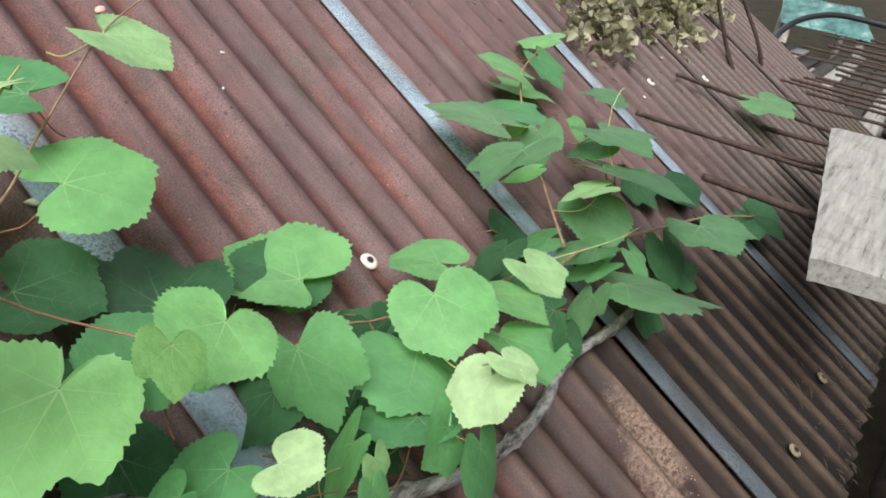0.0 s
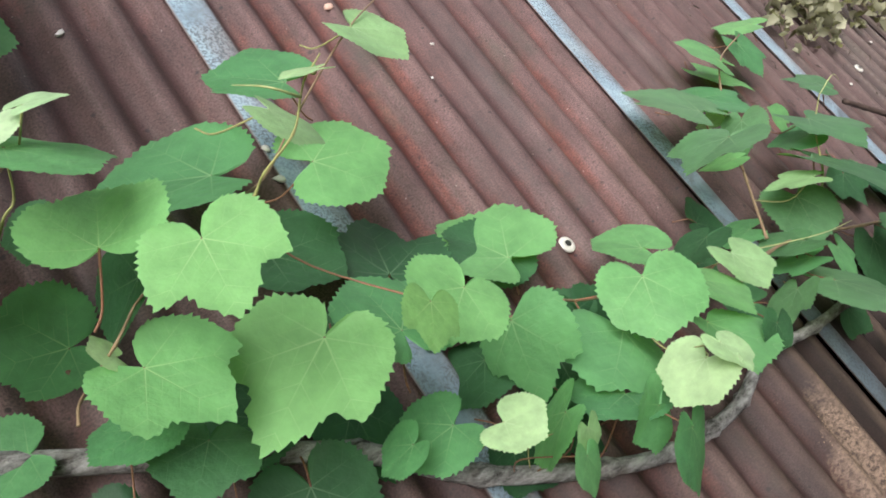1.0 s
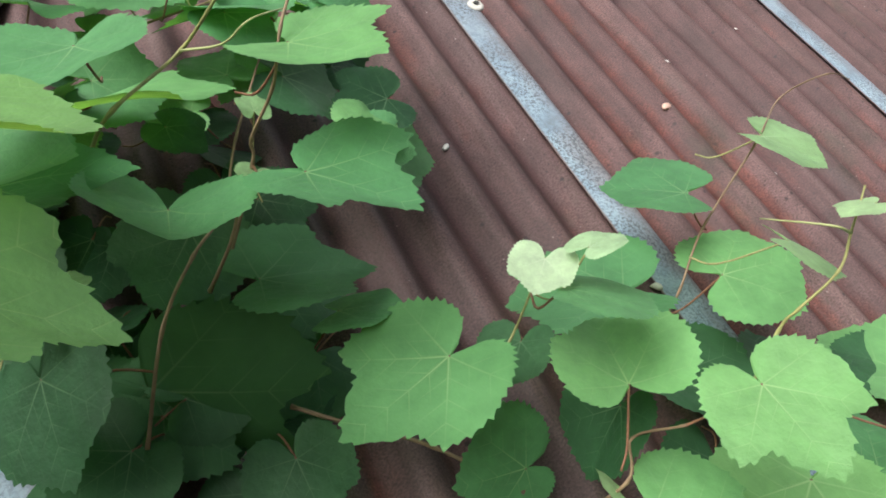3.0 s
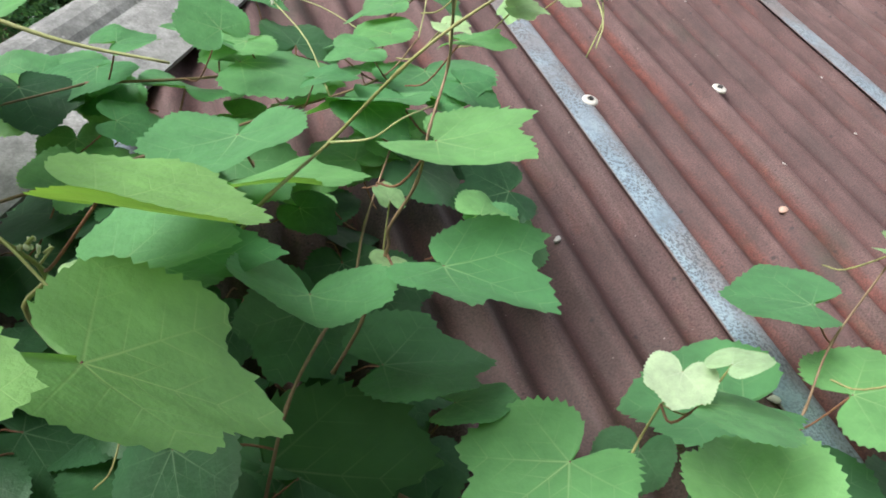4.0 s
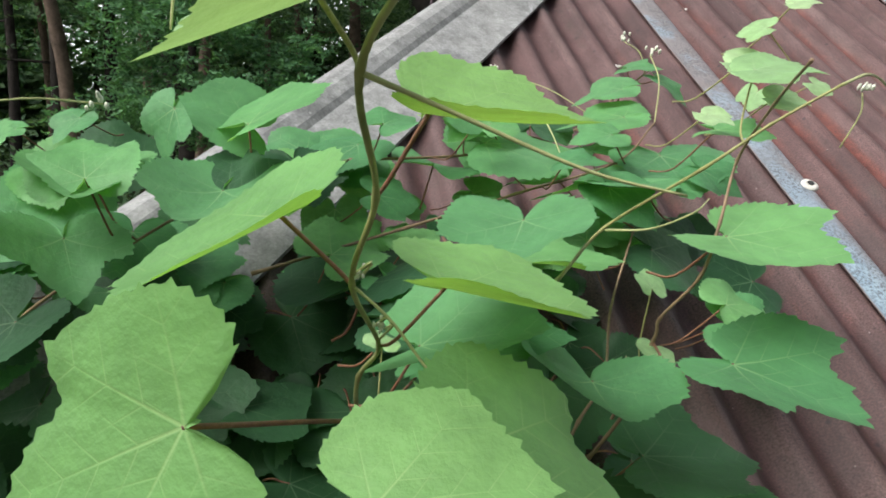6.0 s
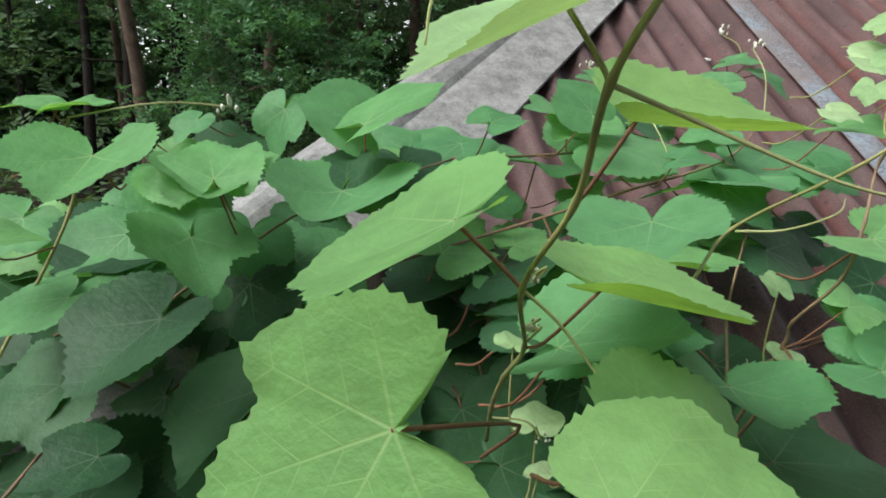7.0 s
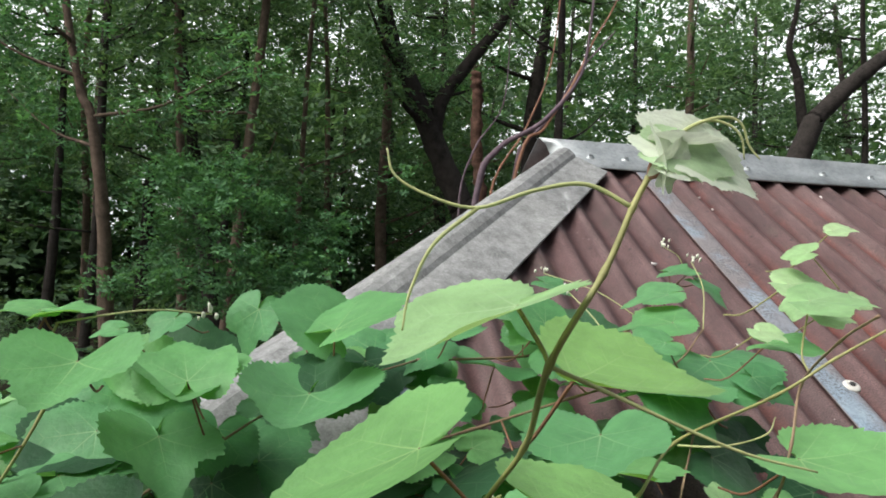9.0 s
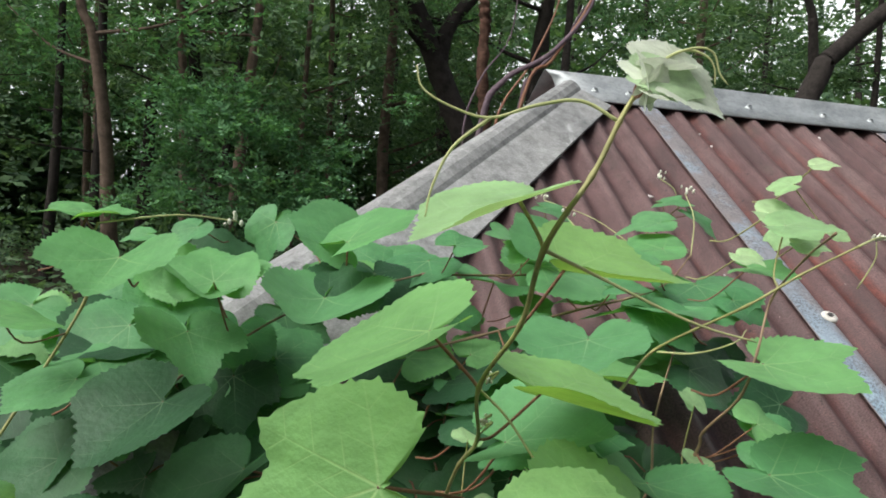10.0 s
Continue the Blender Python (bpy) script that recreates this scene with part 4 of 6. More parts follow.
grown_leaf(vine_b, "dusty", (0.629, -0.656, 0.109), (-0.76, 0.37, -0.53), (0.64, 0.53, -0.56), 0.071, 1.00, 0.17, 25, 0.15, 0.18, 0.03)
grown_leaf(vine_b, "green", (0.629, -0.682, 0.103), (-0.56, 0.37, -0.74), (0.81, 0.42, -0.41), 0.070, 1.00, 0.77, 25, 0.11, 0.21, 0.00)
grown_leaf(vine_b, "dark", (0.442, -0.582, 0.105), (-0.82, -0.22, -0.53), (0.39, 0.48, -0.79), 0.063, 1.00, 0.16, 26, 0.09, 0.20, 0.01)
grown_leaf(vine_b, "dusty", (2.067, -0.585, 0.085), (-0.46, -0.80, 0.37), (-0.88, 0.35, -0.33), 0.131, 1.02, 0.75, 21, 0.04, 0.25, 0.03)
put_leaf(vine_b, "dark", 0, (0.306, -0.718, 0.187), (-0.37, -0.77, -0.52), (-0.93, 0.37, 0.12), 0.042, 0.96)
put_leaf(vine_b, "dark", 1, (1.374, -0.801, 0.058), (-0.08, -0.96, 0.25), (-0.94, -0.01, -0.34), 0.093, 0.96)

vine_c = thing("grapevine", "dense dark green grapevine at the foot of the hip", "vine", group="grapevines on the roof")
cane(vine_c, [(-0.580, -0.286, 0.061), (-0.554, -0.234, 0.131), (-0.521, -0.192, 0.152), (-0.486, -0.152, 0.152), (-0.453, -0.077, 0.151), (-0.404, 0.008, 0.169)], 0.0016, 0.0010, M_CANE)
cane(vine_c, [(-0.766, 0.010, 0.119), (-0.621, 0.043, 0.143), (-0.505, 0.079, 0.155), (-0.390, 0.106, 0.176), (-0.332, 0.154, 0.195)], 0.0016, 0.0010, M_CANE)
cane(vine_c, [(-0.514, -0.212, 0.132), (-0.496, -0.204, 0.182), (-0.487, -0.186, 0.211)], 0.0016, 0.0010, M_CANE)
grown_leaf(vine_c, "green", (-0.462, -0.234, 0.269), (0.59, -0.75, 0.30), (-0.81, -0.56, 0.17), 0.084, 1.01, 1.00, 24, 0.31, 0.08, -0.09, stalk=(-0.472, -0.169, 0.214))
grown_leaf(vine_c, "green", (-0.543, -0.218, 0.238), (-0.19, -0.86, 0.47), (-0.97, 0.24, 0.06), 0.077, 0.91, 0.39, 7, 0.35, -0.25, 0.03)
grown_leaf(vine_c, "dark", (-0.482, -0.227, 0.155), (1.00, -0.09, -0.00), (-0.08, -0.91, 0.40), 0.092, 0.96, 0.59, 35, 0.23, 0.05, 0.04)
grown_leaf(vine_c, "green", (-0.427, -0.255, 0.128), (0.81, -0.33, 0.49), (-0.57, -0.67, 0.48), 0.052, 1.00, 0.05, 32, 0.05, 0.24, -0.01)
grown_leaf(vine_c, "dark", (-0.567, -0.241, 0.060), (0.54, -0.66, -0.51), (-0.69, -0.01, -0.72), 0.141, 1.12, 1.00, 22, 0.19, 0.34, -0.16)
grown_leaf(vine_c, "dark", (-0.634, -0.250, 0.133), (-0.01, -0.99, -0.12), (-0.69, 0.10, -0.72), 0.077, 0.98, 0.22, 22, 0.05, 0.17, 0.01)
put_leaf(vine_c, "bright", 1, (-0.513, 0.177, 0.176), (-0.85, -0.51, 0.06), (-0.52, 0.83, -0.20), 0.062, 0.94)
put_leaf(vine_c, "bright", 1, (-0.440, 0.145, 0.133), (-0.85, 0.28, -0.44), (0.45, 0.83, -0.34), 0.073, 0.96)
put_leaf(vine_c, "dark", 0, (-0.501, -0.036, 0.137), (0.71, -0.70, -0.10), (-0.71, -0.71, -0.00), 0.041, 0.94)
put_leaf(vine_c, "bright", 1, (-0.559, -0.047, 0.179), (0.96, -0.09, 0.25), (-0.22, -0.79, 0.57), 0.112, 0.95)
put_leaf(vine_c, "dark", 2, (-0.652, -0.118, 0.192), (1.00, -0.07, 0.10), (-0.10, -0.87, 0.49), 0.088, 0.93)
put_leaf(vine_c, "green", 1, (-0.472, 0.056, 0.213), (0.97, -0.10, 0.22), (-0.17, -0.94, 0.30), 0.042, 0.96)
put_leaf(vine_c, "green", 1, (-0.431, 0.033, 0.200), (0.59, -0.80, -0.08), (-0.81, -0.58, -0.01), 0.060, 0.95)

vine_d = thing("grapevine", "slender green grapevine shoot with curling tendrils", "vine", group="grapevines on the roof")
cane(vine_d, [(-0.574, -0.141, 0.222), (-0.560, -0.160, 0.272), (-0.503, -0.101, 0.267), (-0.485, -0.156, 0.364), (-0.455, -0.157, 0.397), (-0.417, -0.152, 0.422)], 0.0015, 0.0008, M_STEM)
cane(vine_d, [(-0.492, -0.189, 0.134), (-0.472, -0.169, 0.214), (-0.473, -0.166, 0.237), (-0.464, -0.173, 0.287), (-0.456, -0.157, 0.321), (-0.434, -0.119, 0.344), (-0.465, -0.164, 0.416), (-0.498, -0.212, 0.468)], 0.0014, 0.0008, M_CANE)
tendril(vine_d, [(-0.417, -0.152, 0.422), (-0.376, -0.126, 0.415), (-0.327, -0.098, 0.390), (-0.321, -0.117, 0.377), (-0.330, -0.132, 0.364)])
tendril(vine_d, [(-0.507, -0.111, 0.274), (-0.483, -0.127, 0.289), (-0.474, -0.151, 0.324), (-0.432, -0.108, 0.301)])
grown_leaf(vine_d, "bright", (-0.454, -0.167, 0.317), (0.44, -0.81, 0.39), (-0.89, -0.46, 0.05), 0.079, 1.01, 0.91, 15, 0.18, -0.11, -0.06)
put_leaf(vine_d, "young", 0, (-0.455, -0.120, 0.220), (0.11, 0.99, 0.09), (0.96, -0.09, -0.25), 0.022, 0.90)
put_leaf(vine_d, "young", 0, (-0.470, -0.173, 0.211), (-0.26, -0.94, 0.25), (-0.93, 0.32, 0.22), 0.023, 0.92)
put_leaf(vine_d, "young", 1, (-0.335, 0.051, 0.325), (0.79, -0.59, 0.14), (-0.60, -0.80, 0.07), 0.050, 0.96)
put_leaf(vine_d, "young", 1, (-0.375, 0.013, 0.296), (0.52, -0.83, 0.19), (-0.85, -0.52, 0.01), 0.027, 0.95)
put_leaf(vine_d, "young", 1, (-0.224, 0.153, 0.238), (-0.62, -0.73, -0.30), (-0.64, 0.69, -0.36), 0.031, 0.93)
put_leaf(vine_d, "young", 2, (-0.193, 0.116, 0.271), (0.59, -0.80, -0.03), (-0.80, -0.58, -0.08), 0.022, 0.96)
put_leaf(vine_d, "young", 1, (-0.418, -0.075, 0.388), (0.80, -0.50, 0.32), (-0.56, -0.82, 0.14), 0.047, 0.96)
put_leaf(vine_d, "young", 1, (-0.314, 0.068, 0.352), (-0.69, 0.52, -0.52), (0.51, 0.85, 0.17), 0.026, 0.96)
put_leaf(vine_d, "young", 1, (-0.282, 0.087, 0.368), (0.75, -0.56, 0.35), (-0.60, -0.80, -0.00), 0.024, 0.96)
put_leaf(vine_d, "young", 1, (-0.295, 0.039, 0.299), (0.86, -0.50, 0.15), (-0.50, -0.87, -0.02), 0.032, 0.96)
put_leaf(vine_d, "bright", 1, (-0.347, 0.030, 0.269), (0.79, -0.52, 0.33), (-0.60, -0.77, 0.22), 0.052, 0.96)
put_leaf(vine_d, "green", 1, (-0.410, 0.098, 0.216), (-0.99, -0.09, -0.04), (-0.08, 0.98, -0.14), 0.045, 0.95)
put_leaf(vine_d, "green", 1, (-0.310, 0.075, 0.190), (0.76, -0.66, -0.07), (-0.66, -0.76, -0.03), 0.050, 0.96)

vine_e = thing("grapevine", "upright young grapevine shoot with large pale leaves", "vine", group="grapevines on the roof")
cane(vine_e, [(-0.678, -0.172, 0.116), (-0.694, -0.212, 0.216), (-0.698, -0.232, 0.276), (-0.687, -0.224, 0.292), (-0.709, -0.260, 0.378), (-0.706, -0.285, 0.447), (-0.718, -0.315, 0.513), (-0.701, -0.300, 0.540), (-0.692, -0.289, 0.559), (-0.687, -0.284, 0.568)], 0.0015, 0.0010, M_STEM)
tendril(vine_e, [(-0.692, -0.289, 0.559), (-0.707, -0.282, 0.563), (-0.724, -0.281, 0.559), (-0.742, -0.282, 0.552), (-0.757, -0.278, 0.553), (-0.769, -0.272, 0.557), (-0.772, -0.266, 0.564)], 0.0009)
tendril(vine_e, [(-0.742, -0.282, 0.552), (-0.756, -0.287, 0.540), (-0.763, -0.295, 0.526), (-0.765, -0.302, 0.516)], 0.0008)
tendril(vine_e, [(-0.718, -0.315, 0.513), (-0.695, -0.323, 0.507), (-0.658, -0.337, 0.498), (-0.631, -0.344, 0.495)], 0.0009)
tendril(vine_e, [(-0.709, -0.260, 0.378), (-0.693, -0.272, 0.368), (-0.679, -0.287, 0.355), (-0.667, -0.300, 0.343), (-0.667, -0.306, 0.337), (-0.673, -0.307, 0.335), (-0.675, -0.305, 0.337), (-0.672, -0.304, 0.338)], 0.0008)
tendril(vine_e, [(-0.667, -0.300, 0.343), (-0.661, -0.304, 0.340), (-0.655, -0.306, 0.339)], 0.0008)
grown_leaf(vine_e, "white", (-0.681, -0.278, 0.578), (0.88, -0.41, -0.22), (-0.45, -0.74, -0.45), 0.036, 0.46, 0.30, 20, 0.28, 0.25, 0.05, stalk=(-0.687, -0.284, 0.568))
grown_leaf(vine_e, "pale", (-0.683, -0.282, 0.577), (0.95, -0.30, 0.00), (-0.26, -0.85, -0.46), 0.025, 0.55, 0.30, 20, 0.35, 0.50, 0.05, stalk=(-0.687, -0.284, 0.568))
grown_leaf(vine_e, "white", (-0.685, -0.288, 0.571), (-0.15, 0.52, 0.84), (0.73, 0.63, -0.26), 0.018, 0.35, 0.30, 20, 0.35, 0.20, 0.05, stalk=(-0.687, -0.284, 0.568))
grown_leaf(vine_e, "white", (-0.685, -0.288, 0.573), (0.65, 0.24, 0.73), (0.75, 0.01, -0.67), 0.015, 0.50, 0.30, 20, 0.40, 0.60, 0.05, stalk=(-0.687, -0.284, 0.568))
grown_leaf(vine_e, "white", (-0.684, -0.289, 0.574), (0.93, -0.37, -0.00), (-0.35, -0.87, -0.34), 0.012, 0.50, 0.30, 20, 0.35, 0.60, 0.05, stalk=(-0.687, -0.284, 0.568))
grown_leaf(vine_e, "white", (-0.681, -0.278, 0.577), (0.96, -0.24, 0.12), (-0.26, -0.95, 0.17), 0.019, 0.50, 0.30, 20, 0.40, -0.30, 0.05, stalk=(-0.687, -0.284, 0.568))
tendril(vine_e, [(-0.681, -0.278, 0.577), (-0.673, -0.276, 0.584), (-0.663, -0.276, 0.588), (-0.657, -0.278, 0.587), (-0.654, -0.282, 0.581), (-0.651, -0.286, 0.578)], 0.0007)
tendril(vine_e, [(-0.678, -0.275, 0.578), (-0.668, -0.273, 0.585), (-0.659, -0.274, 0.585), (-0.655, -0.278, 0.582), (-0.654, -0.282, 0.576)], 0.0007)
grown_leaf(vine_e, "lime", (-0.666, -0.331, 0.356), (0.90, -0.33, -0.29), (-0.20, -0.89, 0.40), 0.087, 0.98, 0.77, 25, 0.32, 0.12, -0.11)
grown_leaf(vine_e, "lime", (-0.717, -0.392, 0.431), (0.97, -0.02, 0.25), (-0.08, -0.97, 0.24), 0.050, 1.01, 0.19, 37, 0.16, 0.20, -0.06)
grown_leaf(vine_e, "lime", (-0.771, -0.338, 0.394), (-0.74, 0.16, -0.66), (-0.24, 0.85, 0.47), 0.111, 0.76, 1.00, 31, 0.12, 0.18, -0.07, stalk=(-0.708, -0.252, 0.226))
grown_leaf(vine_e, "lime", (-0.739, -0.240, 0.401), (-0.85, 0.00, -0.53), (0.24, 0.90, -0.37), 0.083, 0.99, 0.11, 25, 0.18, -0.08, -0.03, stalk=(-0.709, -0.260, 0.378))
grown_leaf(vine_e, "lime", (-0.657, -0.231, 0.345), (0.97, -0.18, -0.17), (-0.07, -0.85, 0.53), 0.081, 1.02, 0.05, 30, 0.22, -0.13, -0.03, stalk=(-0.687, -0.224, 0.292))
grown_leaf(vine_e, "green", (-0.571, -0.108, 0.282), (-0.43, -0.88, 0.19), (-0.88, 0.37, -0.30), 0.078, 0.97, 0.71, 6, 0.20, -0.14, 0.02)
grown_leaf(vine_e, "lime", (-0.690, -0.279, 0.478), (0.98, -0.20, -0.02), (-0.18, -0.91, 0.36), 0.059, 0.99, 0.15, 53, 0.31, -0.12, -0.02, stalk=(-0.706, -0.285, 0.447))
grown_leaf(vine_e, "young", (-0.728, -0.300, 0.526), (-0.89, -0.41, -0.20), (-0.26, 0.81, -0.53), 0.051, 0.92, 0.33, 28, 0.18, -0.07, 0.02, stalk=(-0.718, -0.315, 0.513))
put_leaf(vine_e, "green", 1, (-0.634, -0.175, 0.236), (0.89, -0.23, 0.41), (-0.34, -0.92, 0.22), 0.085, 0.83)

vine_f = thing("grapevine", "thick dark green grapevine spilling over the hip cap", "vine", group="grapevines on the roof")
cane(vine_f, [(-1.173, -0.339, 0.045), (-1.037, -0.198, 0.091), (-0.945, -0.087, 0.154), (-0.875, -0.013, 0.165), (-0.795, 0.061, 0.166), (-0.669, 0.135, 0.156)], 0.0016, 0.0010, M_CANE)
cane(vine_f, [(-1.062, -0.099, 0.111), (-0.996, -0.008, 0.211), (-0.987, -0.001, 0.269), (-0.978, -0.002, 0.294)], 0.0016, 0.0010, M_STEM)
cane(vine_f, [(-0.669, 0.135, 0.156), (-0.524, 0.162, 0.146), (-0.386, 0.229, 0.134), (-0.295, 0.326, 0.123), (-0.225, 0.385, 0.132)], 0.0016, 0.0010, M_CANE)
grown_leaf(vine_f, "bright", (-0.950, -0.053, 0.298), (-0.03, -0.97, 0.22), (-1.00, 0.02, -0.03), 0.083, 0.86, 0.85, 17, 0.36, -0.10, -0.00)
grown_leaf(vine_f, "green", (-0.911, -0.001, 0.176), (0.31, -0.94, 0.12), (-0.92, -0.27, 0.27), 0.086, 0.86, 0.94, 10, 0.35, 0.00, 0.07)
grown_leaf(vine_f, "dark", (-0.908, -0.129, 0.218), (-0.70, -0.70, -0.18), (-0.63, 0.71, -0.31), 0.075, 1.00, 0.28, 15, 0.24, -0.05, 0.09)
grown_leaf(vine_f, "dark", (-0.830, 0.018, 0.038), (0.15, 0.90, 0.40), (0.53, 0.27, -0.80), 0.104, 0.98, 0.46, 36, 0.02, 0.20, -0.03)
grown_leaf(vine_f, "green", (-0.785, 0.013, 0.213), (-0.20, -0.94, 0.27), (-0.98, 0.20, -0.03), 0.104, 0.80, 0.49, 6, 0.23, -0.45, -0.11)
grown_leaf(vine_f, "green", (-0.765, 0.109, 0.213), (-0.89, 0.17, 0.42), (0.21, 0.98, 0.05), 0.066, 1.00, 0.06, 33, 0.16, 0.15, 0.04)
grown_leaf(vine_f, "bright", (-0.764, 0.070, 0.241), (0.86, 0.35, 0.37), (0.19, -0.89, 0.41), 0.081, 1.00, 0.17, 34, 0.16, 0.12, -0.00)
grown_leaf(vine_f, "green", (-0.657, 0.168, 0.152), (-0.73, -0.68, -0.00), (-0.64, 0.69, -0.34), 0.068, 0.98, 0.29, 27, 0.10, 0.29, 0.01)
grown_leaf(vine_f, "bright", (-0.895, 0.049, 0.205), (0.11, -0.95, 0.30), (-0.99, -0.08, 0.10), 0.083, 0.86, 0.53, 7, 0.26, -0.28, -0.03)
grown_leaf(vine_f, "green", (-0.552, 0.092, 0.241), (-0.55, 0.72, 0.42), (0.80, 0.60, 0.00), 0.046, 1.00, 0.19, 28, 0.07, 0.22, -0.03)
grown_leaf(vine_f, "green", (-0.524, 0.148, 0.170), (1.00, 0.05, -0.05), (0.06, -0.96, 0.26), 0.119, 1.02, 0.85, 35, -0.04, 0.13, 0.05)
grown_leaf(vine_f, "dark", (-0.968, 0.028, 0.146), (-0.67, -0.73, 0.14), (-0.74, 0.66, -0.11), 0.074, 1.00, 0.17, 40, 0.27, 0.06, 0.10)
grown_leaf(vine_f, "dark", (-0.847, -0.121, 0.127), (-0.63, -0.75, -0.20), (-0.50, 0.59, -0.64), 0.097, 1.00, 0.24, 31, 0.34, -0.02, 0.08)
grown_leaf(vine_f, "dark", (-1.009, -0.092, 0.124), (-0.52, -0.77, -0.36), (-0.69, 0.63, -0.36), 0.066, 1.00, 0.89, 32, 0.16, 0.07, 0.02)
grown_leaf(vine_f, "dark", (-0.952, -0.188, 0.146), (-0.91, -0.40, 0.12), (-0.42, 0.86, -0.28), 0.051, 1.00, 0.63, 13, 0.18, 0.19, 0.05)
grown_leaf(vine_f, "green", (-0.990, -0.070, 0.179), (-0.68, -0.72, 0.16), (-0.71, 0.59, -0.38), 0.064, 0.99, 0.18, 31, 0.20, 0.14, 0.04)
grown_leaf(vine_f, "bright", (-1.042, -0.063, 0.240), (0.87, 0.32, -0.38), (0.45, -0.81, 0.36), 0.050, 1.00, 0.19, 34, 0.16, 0.16, -0.01)
grown_leaf(vine_f, "green", (-0.658, -0.205, 0.267), (0.87, -0.22, 0.45), (-0.37, -0.88, 0.30), 0.080, 0.96, 0.17, 24, 0.33, 0.01, -0.09)
grown_leaf(vine_f, "dark", (-0.664, -0.015, 0.128), (0.71, 0.69, -0.17), (0.65, -0.54, 0.53), 0.149, 0.93, 0.53, 12, 0.27, 0.23, -0.10)
grown_leaf(vine_f, "green", (-0.330, 0.123, 0.173), (-0.05, -0.98, 0.21), (-1.00, 0.03, -0.06), 0.088, 1.00, 0.20, 24, 0.14, 0.15, -0.05)
put_leaf(vine_f, "bright", 1, (-0.887, 0.010, 0.228), (-0.22, 0.98, -0.00), (0.97, 0.22, 0.08), 0.068, 0.92)
put_leaf(vine_f, "dark", 1, (-0.781, 0.006, 0.213), (0.02, 1.00, -0.03), (1.00, -0.02, 0.06), 0.083, 0.93)
put_leaf(vine_f, "green", 1, (-0.638, 0.126, 0.206), (0.73, 0.68, -0.08), (0.68, -0.71, 0.19), 0.048, 0.93)
put_leaf(vine_f, "bright", 1, (-0.986, 0.005, 0.298), (0.96, 0.26, 0.09), (0.19, -0.86, 0.46), 0.039, 0.96)
put_leaf(vine_f, "bright", 1, (-0.995, 0.014, 0.294), (-0.95, -0.25, 0.19), (-0.29, 0.87, -0.39), 0.040, 0.96)
put_leaf(vine_f, "bright", 1, (-0.981, -0.251, 0.260), (0.50, 0.31, -0.81), (0.31, -0.94, -0.17), 0.028, 0.92)
put_leaf(vine_f, "green", 1, (-0.840, 0.180, 0.185), (-0.32, -0.58, -0.75), (-0.72, 0.67, -0.20), 0.053, 0.97)
put_leaf(vine_f, "green", 1, (-0.970, 0.126, 0.194), (-0.97, -0.21, -0.09), (-0.19, 0.96, -0.21), 0.027, 0.96)
put_leaf(vine_f, "green", 1, (-0.922, 0.154, 0.189), (-0.63, -0.76, -0.19), (-0.73, 0.65, -0.18), 0.035, 0.95)
put_leaf(vine_f, "dark", 1, (-0.582, 0.061, 0.125), (0.66, 0.75, -0.12), (0.73, -0.66, -0.17), 0.032, 0.88)
put_leaf(vine_f, "young", 2, (-0.647, -0.184, 0.152), (0.26, 0.93, -0.24), (0.96, -0.22, 0.19), 0.030, 0.91)
put_leaf(vine_f, "young", 2, (-0.610, -0.197, 0.150), (0.40, 0.89, -0.20), (0.87, -0.32, 0.38), 0.026, 0.90)
put_leaf(vine_f, "young", 2, (-0.658, -0.231, 0.166), (0.55, 0.77, -0.32), (0.81, -0.40, 0.42), 0.018, 0.90)
put_leaf(vine_f, "young", 2, (-0.630, -0.232, 0.163), (-0.01, -0.92, 0.41), (-0.97, 0.09, 0.20), 0.016, 0.91)
put_leaf(vine_f, "young", 2, (-0.675, -0.174, 0.233), (0.06, 0.95, -0.29), (0.98, -0.10, -0.16), 0.019, 0.90)
put_leaf(vine_f, "green", 1, (-0.541, 0.173, 0.180), (-0.85, -0.17, 0.49), (-0.30, 0.93, -0.21), 0.062, 0.95)
put_leaf(vine_f, "bright", 1, (-0.352, 0.186, 0.181), (-0.88, 0.34, -0.32), (0.41, 0.87, -0.26), 0.080, 0.96)
put_leaf(vine_f, "green", 1, (-0.328, 0.255, 0.177), (-0.89, 0.24, -0.39), (0.34, 0.92, -0.21), 0.062, 0.96)
put_leaf(vine_f, "green", 1, (-0.268, 0.367, 0.144), (0.83, -0.40, 0.39), (-0.49, -0.85, 0.18), 0.046, 0.96)
put_leaf(vine_f, "green", 1, (-0.234, 0.337, 0.145), (0.71, -0.66, -0.24), (-0.62, -0.75, 0.24), 0.052, 0.96)
put_leaf(vine_f, "green", 1, (-0.393, 0.044, 0.197), (-0.89, 0.35, -0.29), (0.45, 0.76, -0.47), 0.108, 0.96)
put_leaf(vine_f, "green", 1, (-0.483, 0.294, 0.163), (0.91, -0.43, -0.04), (-0.41, -0.89, 0.19), 0.042, 0.96)

